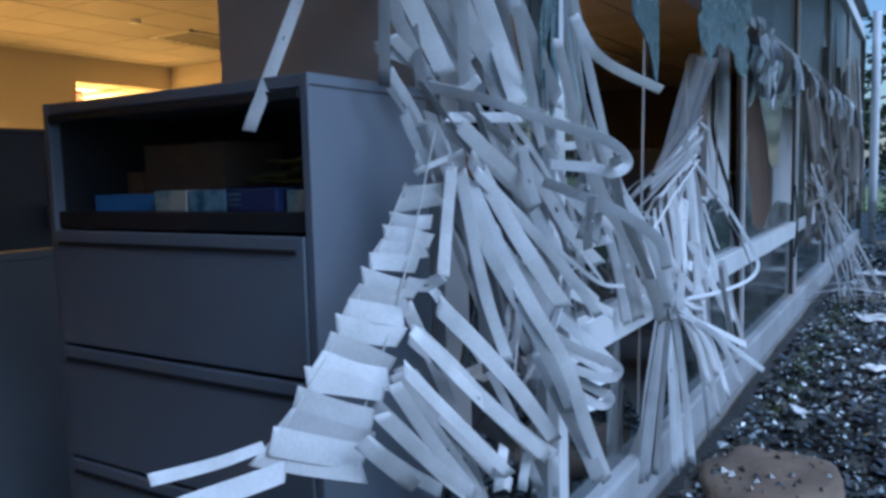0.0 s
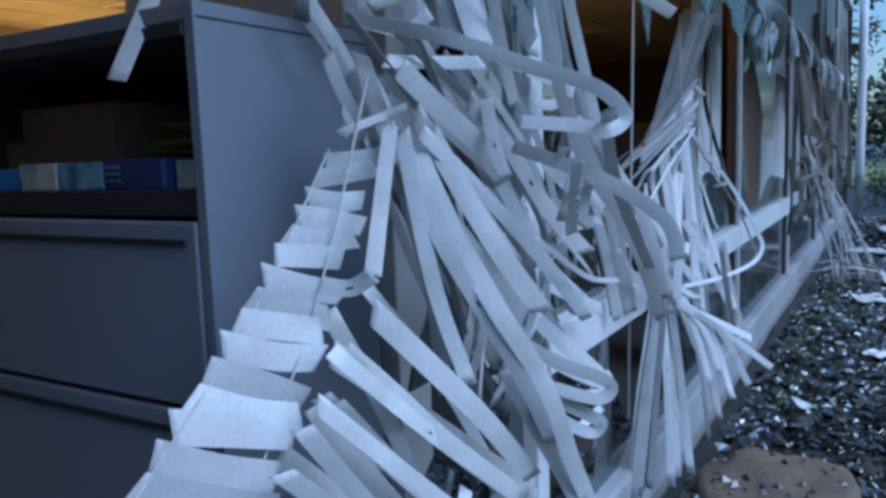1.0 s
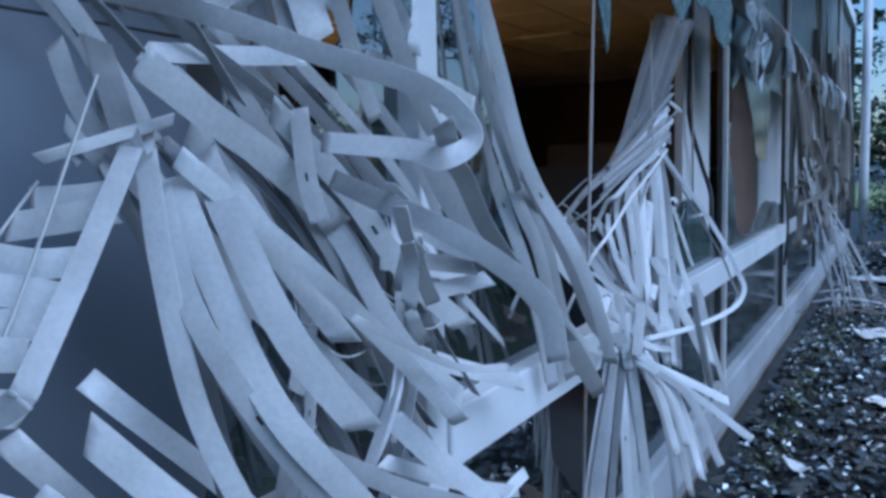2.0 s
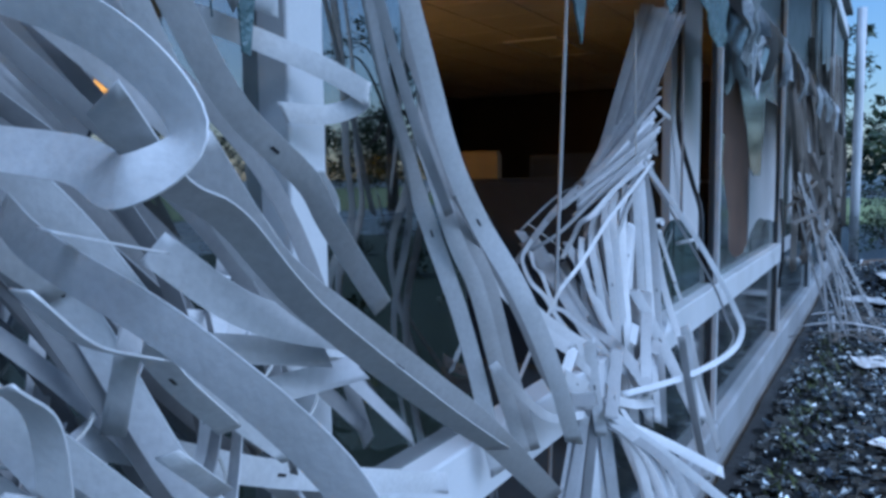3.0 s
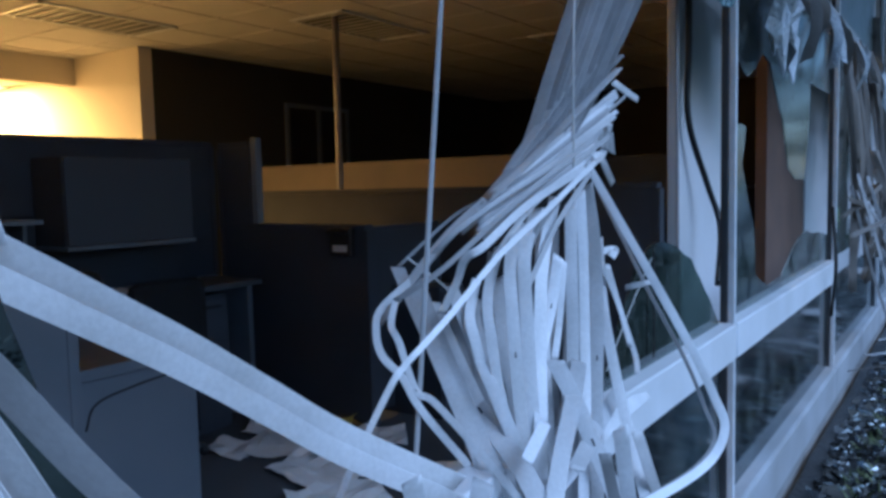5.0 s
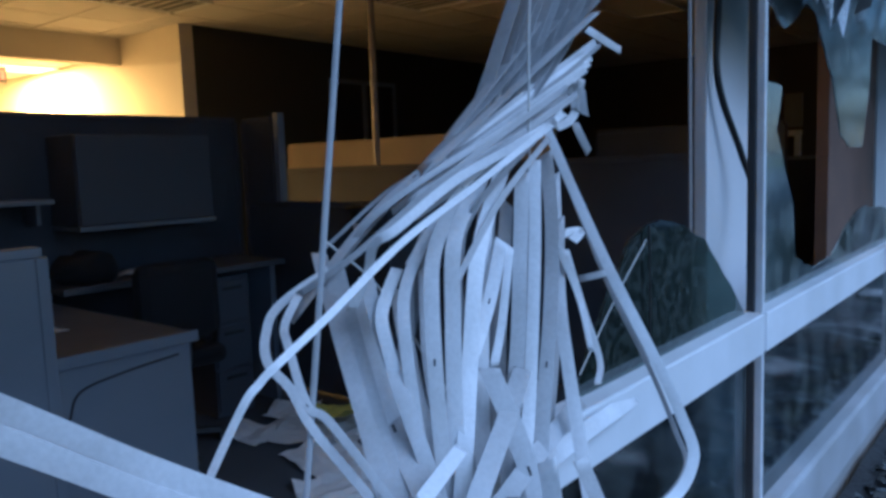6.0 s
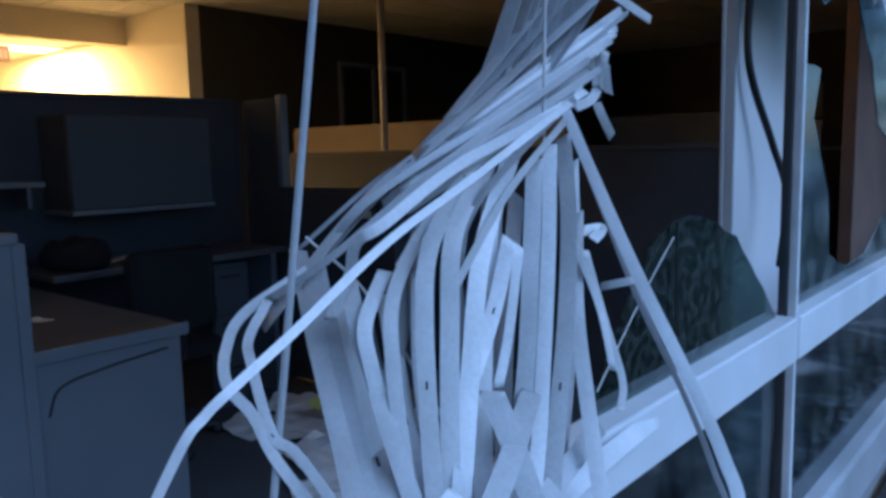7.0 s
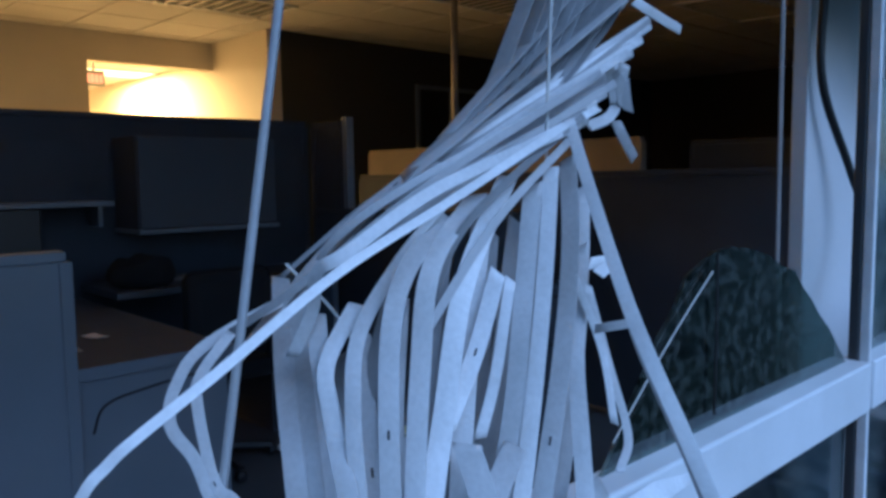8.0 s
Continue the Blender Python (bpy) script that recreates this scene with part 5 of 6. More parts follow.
for line, shift, turns in ((ARM_LEFT, (0, 0, 0), (8, -6)), (ARM_LEFT, (-0.012, 0.016, 0.006), (-12, 10)), (ARM_MID, (0, 0, 0), (-4, 6)), (ARM_MID, (0.010, 0.018, 0.004), (16, -10)), (ARM_RIGHT, (0, 0, 0), (6, 0)), (ARM_RIGHT, (-0.008, 0.014, 0.006), (-14, 12))):
    slat(blind_c, *[Vector(p) + Vector(shift) for p in line], width=0.025, twist=turns)
slat(blind_c, (-0.66, 2.70, 1.47), (-0.64, 2.76, 1.38), (-0.62, 2.829, 1.275), (-0.622, 2.93, 1.165), (-0.615, 3.01, 1.10), (-0.60, 3.12, 1.075), width=0.024, mat=VINYL_SHADED)
slat(blind_c, (-0.83, 2.66, 2.10), (-0.80, 2.765, 1.74), (-0.778, 2.79, 1.619), (-0.765, 2.80, 1.527), (-0.745, 2.81, 1.455), width=0.030)
slat(blind_c, (-0.80, 2.60, 2.10), (-0.765, 2.72, 1.74), (-0.75, 2.745, 1.62), (-0.735, 2.765, 1.53), (-0.70, 2.76, 1.45), width=0.024)
slat(blind_c, (-0.77, 2.55, 2.05), (-0.735, 2.66, 1.72), (-0.70, 2.70, 1.58), (-0.67, 2.72, 1.47), width=0.016, mat=VINYL_SHADED)
slat(blind_c, (-0.69, 2.42, 2.05), (-0.69, 2.54, 1.74), (-0.68, 2.62, 1.56), (-0.665, 2.68, 1.44), width=0.014, mat=VINYL_SHADED)
slat(blind_c, (-0.63, 2.74, 1.22), (-0.61, 2.90, 1.10), (-0.60, 3.06, 1.06), width=0.015)

blind_b = blind("b", (-0.7, 3.7, 0.4), "white venetian blind torn loose, its slats fanned and drooping")
slat(blind_b, (-0.69, 3.97, 1.66), (-0.762, 3.85, 1.56), (-0.835, 3.72, 1.48), (-0.907, 3.69, 1.44), (-0.98, 3.61, 1.35), width=0.006, mat=VINYL_SHADED)
slat(blind_b, (-0.7, 3.94, 1.62), (-0.76, 3.8, 1.53), (-0.82, 3.68, 1.46), (-0.88, 3.62, 1.4), (-0.94, 3.62, 1.34), width=0.009)
slat(blind_b, (-0.94, 3.62, 1.34), (-0.912, 3.48, 1.3), (-0.884, 3.43, 1.27), (-0.856, 3.41, 1.24), (-0.828, 3.42, 1.21), (-0.8, 3.43, 1.16), (-0.731, 3.47, 1.06), (-0.674, 3.51, 0.955), width=0.012)
slat(blind_b, (-0.7, 3.88, 1.59), (-0.767, 3.66, 1.46), (-0.833, 3.54, 1.36), (-0.9, 3.5, 1.31), width=0.009, mat=VINYL_SHADED)
slat(blind_b, (-0.9, 3.5, 1.31), (-0.87, 3.45, 1.28), (-0.84, 3.43, 1.26), (-0.81, 3.43, 1.19), (-0.78, 3.44, 1.17), (-0.681, 3.45, 1.08), (-0.599, 3.46, 0.991), width=0.011)
slat(blind_b, (-0.68, 3.8, 1.53), (-0.692, 3.63, 1.45), (-0.703, 3.5, 1.39), (-0.715, 3.39, 1.32), (-0.727, 3.33, 1.28), (-0.738, 3.31, 1.26), (-0.75, 3.29, 1.23), (-0.795, 3.25, 1.11), (-0.832, 3.22, 0.995), width=0.009)
slat(blind_b, (-0.71, 3.82, 1.52), (-0.734, 3.65, 1.46), (-0.758, 3.55, 1.4), (-0.782, 3.53, 1.38), (-0.806, 3.54, 1.34), (-0.83, 3.53, 1.29), width=0.013)
slat(blind_b, (-0.98, 3.61, 1.35), (-0.88, 3.55, 1.26), (-0.78, 3.5, 1.15), (-0.699, 3.46, 1.05), (-0.632, 3.43, 0.952), width=0.0235)
slat(blind_b, (-0.97, 3.62, 1.32), (-0.865, 3.59, 1.21), (-0.76, 3.53, 1.14), (-0.658, 3.48, 1.08), (-0.574, 3.43, 1.01), width=0.031)
slat(blind_b, (-0.83, 3.56, 1.33), (-0.793, 3.54, 1.28), (-0.757, 3.53, 1.22), (-0.72, 3.52, 1.16), (-0.654, 3.51, 1.04), (-0.599, 3.5, 0.929), width=0.0202)
slat(blind_b, (-0.8, 3.59, 1.34), (-0.783, 3.54, 1.29), (-0.767, 3.53, 1.25), (-0.75, 3.53, 1.2), width=0.017)
slat(blind_b, (-0.79, 3.65, 1.39), (-0.767, 3.57, 1.32), (-0.743, 3.54, 1.25), (-0.72, 3.53, 1.15), (-0.691, 3.52, 1.03), (-0.667, 3.5, 0.901), width=0.0168)
slat(blind_b, (-0.77, 3.69, 1.43), (-0.747, 3.61, 1.37), (-0.723, 3.57, 1.3), (-0.7, 3.55, 1.15), (-0.679, 3.54, 1.02), (-0.663, 3.52, 0.896), width=0.0202)
slat(blind_b, (-0.76, 3.73, 1.45), (-0.737, 3.64, 1.38), (-0.713, 3.6, 1.28), (-0.69, 3.57, 1.15), (-0.668, 3.55, 1.02), (-0.65, 3.54, 0.893), width=0.0218)
slat(blind_b, (-0.74, 3.76, 1.47), (-0.72, 3.67, 1.36), (-0.7, 3.62, 1.24), (-0.68, 3.58, 1.15), (-0.655, 3.53, 1.03), (-0.634, 3.5, 0.907), width=0.0218)
slat(blind_b, (-0.7, 3.82, 1.51), (-0.715, 3.71, 1.42), (-0.73, 3.61, 1.3), width=0.009, mat=VINYL_SHADED)
slat(blind_b, (-0.71, 3.71, 1.37), (-0.705, 3.67, 1.29), (-0.7, 3.62, 1.22), width=0.0185)
slat(blind_b, (-0.71, 3.73, 1.36), (-0.705, 3.7, 1.26), (-0.7, 3.67, 1.2), width=0.012)
slat(blind_b, (-0.72, 3.78, 1.46), (-0.7, 3.74, 1.34), (-0.68, 3.7, 1.23), (-0.66, 3.65, 1.13), (-0.636, 3.6, 1.01), (-0.617, 3.56, 0.892), width=0.0210)
slat(blind_b, (-0.71, 3.8, 1.48), (-0.687, 3.76, 1.36), (-0.663, 3.71, 1.23), (-0.64, 3.66, 1.13), (-0.613, 3.59, 1.02), (-0.591, 3.54, 0.909), width=0.0176)
slat(blind_b, (-0.71, 3.83, 1.49), (-0.683, 3.8, 1.39), (-0.657, 3.75, 1.27), (-0.63, 3.68, 1.13), (-0.608, 3.63, 1.01), (-0.59, 3.58, 0.891), width=0.0210)
slat(blind_b, (-0.69, 3.83, 1.39), (-0.66, 3.78, 1.28), (-0.63, 3.75, 1.19), (-0.6, 3.72, 1.12), (-0.548, 3.67, 1.01), (-0.506, 3.64, 0.898), width=0.0185)
slat(blind_b, (-0.66, 3.8, 1.35), (-0.637, 3.81, 1.26), (-0.613, 3.81, 1.19), (-0.59, 3.76, 1.17), width=0.009)
slat(blind_b, (-0.67, 3.79, 1.36), (-0.64, 3.8, 1.28), (-0.61, 3.78, 1.21), width=0.008)
slat(blind_b, (-0.68, 3.63, 1.21), (-0.64, 3.62, 1.15), (-0.57, 3.6, 1.03), (-0.514, 3.59, 0.924), width=0.027)
slat(blind_b, (-0.66, 3.68, 1.2), (-0.64, 3.61, 1.15), (-0.611, 3.5, 1.08), (-0.587, 3.42, 0.997), width=0.026)
slat(blind_b, (-0.7, 3.95, 1.63), (-0.79, 3.77, 1.51), (-0.88, 3.67, 1.41), width=0.009)
slat(blind_b, (-0.7, 3.91, 1.58), (-0.747, 3.77, 1.5), (-0.793, 3.67, 1.44), (-0.84, 3.63, 1.39), width=0.009, mat=VINYL_SHADED)
slat(blind_b, (-0.71, 3.89, 1.55), (-0.74, 3.73, 1.48), (-0.77, 3.65, 1.41), (-0.8, 3.61, 1.34), width=0.009)
slat(blind_b, (-0.71, 3.86, 1.54), (-0.723, 3.75, 1.47), (-0.737, 3.68, 1.41), (-0.75, 3.65, 1.34), width=0.009, mat=VINYL_SHADED)
# Shade on the upper fan is put into the greyer slat colour.
slat(blind_b, (-0.756, 3.98, 1.98), (-0.8, 3.88, 1.72), (-0.825, 3.82, 1.57), (-0.85, 3.78, 1.5), width=0.024, facing=(-0.75, 2.3, 1.6), twist=(-5, 0), mat=VINYL_SHADED)
slat(blind_b, (-0.749, 4, 1.98), (-0.794, 3.9, 1.72), (-0.818, 3.84, 1.58), (-0.842, 3.79, 1.5), width=0.024, facing=(-0.75, 2.3, 1.6), twist=(6, 1), mat=VINYL_SHADED)
slat(blind_b, (-0.744, 4.02, 1.98), (-0.789, 3.91, 1.72), (-0.812, 3.85, 1.58), (-0.834, 3.8, 1.51), width=0.024, facing=(-0.75, 2.3, 1.6), twist=(4, 2), mat=VINYL_SHADED)
slat(blind_b, (-0.737, 4.04, 1.98), (-0.783, 3.92, 1.72), (-0.805, 3.87, 1.59), (-0.827, 3.81, 1.52), width=0.024, facing=(-0.75, 2.3, 1.6), twist=(2, 3), mat=VINYL_SHADED)
slat(blind_b, (-0.734, 4.06, 1.98), (-0.778, 3.94, 1.72), (-0.798, 3.88, 1.6), (-0.819, 3.82, 1.53), width=0.024, facing=(-0.75, 2.3, 1.6), twist=(0, 4), mat=VINYL_SHADED)
slat(blind_b, (-0.724, 4.08, 1.98), (-0.772, 3.95, 1.72), (-0.792, 3.9, 1.61), (-0.811, 3.83, 1.54), width=0.024, facing=(-0.75, 2.3, 1.6), twist=(-2, 5), mat=VINYL_SHADED)
slat(blind_b, (-0.721, 4.1, 1.98), (-0.767, 3.97, 1.72), (-0.785, 3.91, 1.62), (-0.803, 3.84, 1.54), width=0.024, facing=(-0.75, 2.3, 1.6), twist=(-4, 6), mat=VINYL_SHADED)
slat(blind_b, (-0.714, 4.13, 1.98), (-0.761, 3.98, 1.72), (-0.778, 3.93, 1.63), (-0.796, 3.85, 1.55), width=0.024, facing=(-0.75, 2.3, 1.6), twist=(-6, -6), mat=VINYL_SHADED)
slat(blind_b, (-0.707, 4.16, 1.98), (-0.756, 4, 1.72), (-0.772, 3.94, 1.64), (-0.788, 3.87, 1.56), width=0.024, facing=(-0.75, 2.3, 1.6), twist=(5, -5), mat=VINYL_SHADED)
slat(blind_b, (-0.7, 4.19, 1.98), (-0.75, 4.01, 1.72), (-0.765, 3.96, 1.65), (-0.78, 3.88, 1.57), width=0.024, facing=(-0.75, 2.3, 1.6), twist=(3, -4), mat=VINYL_SHADED)
slat(blind_b, (-0.72, 3.98, 1.69), (-0.7, 4.06, 1.66), width=0.012)
slat(blind_b, (-0.74, 3.97, 1.54), (-0.73, 4, 1.49), width=0.013, mat=VINYL_SHADED)
slat(blind_b, (-0.72, 3.96, 1.61), (-0.73, 3.95, 1.55), (-0.74, 3.91, 1.53), width=0.014)
slat(blind_b, (-0.6, 3.73, 1.32), (-0.56, 3.75, 1.33), width=0.009)
slat(blind_b, (-0.68, 3.83, 1.37), (-0.67, 3.86, 1.37), (-0.66, 3.82, 1.36), width=0.014)
slat(blind_b, (-0.75, 4.07, 1.86), (-0.79, 3.91, 1.68), (-0.83, 3.75, 1.52), width=0.019, facing=(-0.95, 2.0, 1.7), twist=(-3, 3), mat=VINYL_SHADED)
slat(blind_b, (-0.74, 4.07, 1.81), (-0.79, 3.88, 1.63), (-0.84, 3.69, 1.47), width=0.018, facing=(-0.95, 2.0, 1.7), twist=(0, 1), mat=VINYL_SHADED)
slat(blind_b, (-0.73, 4.04, 1.75), (-0.803, 3.84, 1.57), (-0.877, 3.67, 1.43), (-0.95, 3.58, 1.31), width=0.018, facing=(-0.95, 2.0, 1.7), twist=(3, -2), mat=VINYL_SHADED)
slat(blind_b, (-0.72, 4.01, 1.72), (-0.803, 3.75, 1.52), (-0.887, 3.64, 1.41), (-0.97, 3.54, 1.26), width=0.017, facing=(-0.95, 2.0, 1.7), twist=(6, -4))
# slats packed behind the fan and the tails, greyed for shade
drape(blind_b, 4, ((-0.82, 3.64, 1.36), (-0.74, 3.84, 1.44)), ((-0.76, 3.50, 0.98), (-0.68, 3.72, 0.92)), (0.01, -0.01, 0.02), 13, width=0.022, jitter=0.015, turn=30, mat=VINYL_SHADED)
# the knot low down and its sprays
drape(blind_b, 7, ((-0.665, 3.21, 1.02), (-0.645, 3.25, 1.03)), ((-0.68, 2.98, 0.46), (-0.67, 3.18, 0.44)), (0.0, -0.01, 0.0), 15, width=0.019, jitter=0.010, turn=22, mat=VINYL_SHADED)
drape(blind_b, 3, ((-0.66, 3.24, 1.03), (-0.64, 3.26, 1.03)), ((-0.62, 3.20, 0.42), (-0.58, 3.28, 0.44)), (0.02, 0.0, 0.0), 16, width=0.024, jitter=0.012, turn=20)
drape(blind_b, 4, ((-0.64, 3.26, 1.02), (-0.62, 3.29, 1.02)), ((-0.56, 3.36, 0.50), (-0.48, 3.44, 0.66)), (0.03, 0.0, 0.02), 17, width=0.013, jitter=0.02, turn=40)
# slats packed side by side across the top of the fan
slat(blind_b, (-0.8, 3.948, 1.729), (-0.808, 3.871, 1.626), (-0.818, 3.81, 1.531), width=0.027, cut=0.003, twist=(4, 3), mat=VINYL_SHADED)
slat(blind_b, (-0.8, 3.977, 1.734), (-0.808, 3.891, 1.629), (-0.818, 3.822, 1.532), width=0.027, cut=0.003, twist=(2, 1), mat=VINYL_SHADED)
slat(blind_b, (-0.8, 4.008, 1.739), (-0.808, 3.911, 1.631), (-0.818, 3.835, 1.534), width=0.027, cut=0.003, twist=(0, -1), mat=VINYL_SHADED)
slat(blind_b, (-0.8, 4.04, 1.744), (-0.808, 3.932, 1.634), (-0.818, 3.847, 1.535), width=0.027, cut=0.003, twist=(-2, 3), mat=VINYL_SHADED)
slat(blind_b, (-0.8, 4.073, 1.75), (-0.808, 3.954, 1.636), (-0.818, 3.86, 1.536), width=0.027, cut=0.003, twist=(4, 1), mat=VINYL_SHADED)
slat(blind_b, (-0.8, 4.108, 1.755), (-0.808, 3.977, 1.639), (-0.818, 3.874, 1.538), width=0.027, cut=0.003, twist=(2, -1), mat=VINYL_SHADED)
slat(blind_b, (-0.742, 4.053, 1.676), (-0.79, 3.844, 1.557), (-0.845, 3.684, 1.451), width=0.019, cut=0.004, twist=(6, -5))
slat(blind_b, (-0.74, 4.029, 1.655), (-0.788, 3.833, 1.545), (-0.843, 3.68, 1.444), width=0.019, cut=0.004, twist=(3, -2))
slat(blind_b, (-0.739, 4.005, 1.635), (-0.787, 3.821, 1.533), (-0.842, 3.676, 1.437), width=0.019, cut=0.004, twist=(0, 1), mat=VINYL_SHADED)
slat(blind_b, (-0.737, 3.982, 1.615), (-0.785, 3.809, 1.521), (-0.84, 3.672, 1.43), width=0.019, cut=0.004, twist=(-3, -5))
slat(blind_b, (-0.735, 3.96, 1.596), (-0.783, 3.798, 1.509), (-0.838, 3.668, 1.424), width=0.019, cut=0.004, twist=(6, -2))
slat(blind_b, (-0.733, 3.938, 1.578), (-0.781, 3.787, 1.497), (-0.836, 3.664, 1.417), width=0.019, cut=0.004, twist=(3, 1), mat=VINYL_SHADED)
slat(blind_b, (-0.732, 3.917, 1.56), (-0.78, 3.776, 1.486), (-0.835, 3.66, 1.411), width=0.019, cut=0.004, twist=(0, -5))
slat(blind_b, (-0.73, 3.896, 1.543), (-0.778, 3.765, 1.474), (-0.833, 3.656, 1.404), width=0.019, cut=0.004, twist=(-3, -2))
slat(blind_b, (-0.728, 3.938, 1.605), (-0.728, 3.945, 1.584), (-0.728, 3.951, 1.561), width=0.012)
slat(blind_b, (-0.724, 3.943, 1.599), (-0.724, 3.95, 1.578), (-0.724, 3.955, 1.558), width=0.012, mat=VINYL_SHADED)
slat(blind_b, (-0.72, 3.948, 1.593), (-0.72, 3.954, 1.572), (-0.72, 3.959, 1.554), width=0.012)
slat(blind_b, (-0.716, 3.954, 1.586), (-0.716, 3.958, 1.566), (-0.716, 3.963, 1.55), width=0.012, mat=VINYL_SHADED)
# broad tails that run down to the knot
slat(blind_b, (-0.93, 3.594, 1.324), (-0.84, 3.544, 1.219), (-0.76, 3.502, 1.129), (-0.7, 3.468, 1.073), width=0.033)
slat(blind_b, (-0.9, 3.597, 1.295), (-0.81, 3.553, 1.192), (-0.74, 3.524, 1.112), (-0.7, 3.513, 1.055), width=0.030)
slat(blind_b, (-0.86, 3.611, 1.273), (-0.79, 3.569, 1.191), (-0.73, 3.548, 1.107), (-0.69, 3.541, 1.047), width=0.0218, mat=VINYL_SHADED)
slat(blind_b, (-0.82, 3.61, 1.307), (-0.78, 3.586, 1.219), (-0.73, 3.559, 1.132), (-0.69, 3.551, 1.043), width=0.0218)
slat(blind_b, (-0.79, 3.639, 1.336), (-0.75, 3.595, 1.221), (-0.71, 3.572, 1.118), (-0.68, 3.565, 1.041), width=0.0227)
slat(blind_b, (-0.76, 3.682, 1.408), (-0.74, 3.636, 1.288), (-0.71, 3.601, 1.168), (-0.68, 3.592, 1.03), width=0.0218, mat=VINYL_SHADED)
slat(blind_b, (-0.745, 3.724, 1.428), (-0.73, 3.689, 1.318), (-0.71, 3.652, 1.177), (-0.68, 3.614, 1.022), width=0.0227)
slat(blind_b, (-0.735, 3.81, 1.425), (-0.72, 3.778, 1.284), (-0.7, 3.719, 1.139), (-0.67, 3.648, 1.011), width=0.0218, mat=VINYL_SHADED)
slat(blind_b, (-0.73, 3.885, 1.456), (-0.7, 3.838, 1.302), (-0.68, 3.783, 1.15), (-0.66, 3.71, 0.99), width=0.0202)
slat(blind_b, (-0.6, 3.534, 1.075), (-0.62, 3.653, 1.099), (-0.64, 3.803, 1.128), width=0.024)
slat(blind_b, (-0.62, 3.422, 1.12), (-0.63, 3.468, 1.131), (-0.64, 3.517, 1.144), width=0.018)
# the long slats that loop out over the rail and back to the knot
slat(blind_b, (-0.72, 3.845, 1.535), (-0.621, 3.768, 1.423), (-0.547, 3.718, 1.335), (-0.485, 3.708, 1.235), (-0.452, 3.712, 1.165), (-0.432, 3.70, 1.115), (-0.452, 3.645, 1.068), (-0.52, 3.49, 1.04), (-0.61, 3.32, 1.03), width=0.0135, twist=(0, 0), mat=STRIP)
slat(blind_b, (-0.725, 3.86, 1.525), (-0.632, 3.79, 1.405), (-0.563, 3.745, 1.31), (-0.505, 3.74, 1.21), (-0.475, 3.75, 1.13), (-0.458, 3.74, 1.085), (-0.48, 3.67, 1.048), (-0.55, 3.51, 1.02), (-0.62, 3.34, 1.01), width=0.006, twist=(20, 10), mat=VINYL_SHADED)
# the knot and its short ends
slat(blind_b, (-0.64, 3.24, 1.03), (-0.50, 3.29, 0.92), (-0.349, 3.341, 0.795), width=0.019)
slat(blind_b, (-0.64, 3.26, 1.00), (-0.54, 3.36, 0.93), (-0.42, 3.42, 0.86), width=0.022)
slat(blind_b, (-0.64, 3.19, 1.168), (-0.635, 3.21, 1.07), (-0.625, 3.23, 0.965), width=0.024, twist=(0, 8))
slat(blind_b, (-0.62, 3.31, 1.130), (-0.61, 3.26, 1.06), (-0.60, 3.21, 1.010), width=0.026, mat=VINYL_SHADED, twist=(-6, 5))
slat(blind_b, (-0.60, 3.242, 1.039), (-0.595, 3.37, 0.998), (-0.59, 3.50, 0.968), width=0.021, twist=(5, -8))
slat(blind_b, (-0.69, 4.08, 1.05), (-0.655, 3.78, 1.06), (-0.62, 3.44, 1.04), width=0.027)
slat(blind_b, (-0.61, 2.98, 1.150), (-0.61, 3.04, 1.120), (-0.61, 3.10, 1.100), width=0.022)
slat(blind_b, (-0.62, 3.05, 1.185), (-0.62, 3.01, 1.150), (-0.63, 2.97, 1.13), width=0.019)
slat(blind_b, (-0.62, 3.04, 1.19), (-0.63, 3.10, 1.15), (-0.64, 3.20, 1.10), width=0.018)
slat(blind_b, (-0.60, 2.95, 1.10), (-0.62, 3.07, 1.075), (-0.64, 3.20, 1.04), width=0.026, mat=VINYL_SHADED)
slat(blind_b, (-0.53, 3.53, 1.15), (-0.52, 3.55, 1.01), (-0.515, 3.62, 0.87), (-0.51, 3.72, 0.72), width=0.022)
slat(blind_b, (-0.54, 3.62, 1.12), (-0.53, 3.70, 0.98), (-0.52, 3.80, 0.85), (-0.515, 3.90, 0.74), width=0.019)
slat(blind_b, (-0.52, 3.45, 1.14), (-0.51, 3.50, 1.00), (-0.50, 3.62, 0.80), width=0.016, mat=VINYL_SHADED)
for k in range(5):
    a = 0.9 + 0.55 * k
    slat(blind_b, (-0.635, 3.26, 1.03 - 0.01 * k), (-0.60 + 0.03 * k, 3.27 + 0.06 * math.cos(a), 0.93), (-0.56 + 0.045 * k, 3.26 + 0.14 * math.cos(a), 0.80 - 0.05 * (k % 2)), width=0.017 + 0.002 * (k % 3))
for p in (((-0.95, 3.60, 1.37), (-0.86, 3.62, 1.30), (-0.72, 3.60, 1.17)), ((-0.76, 3.9, 1.95), (-0.74, 3.84, 1.7), (-0.72, 3.80, 1.4))):
    bm = bmesh.new()
    tube(bm, p, 0.0022, 5)
    part("cord", bm, CORD, blind_b)

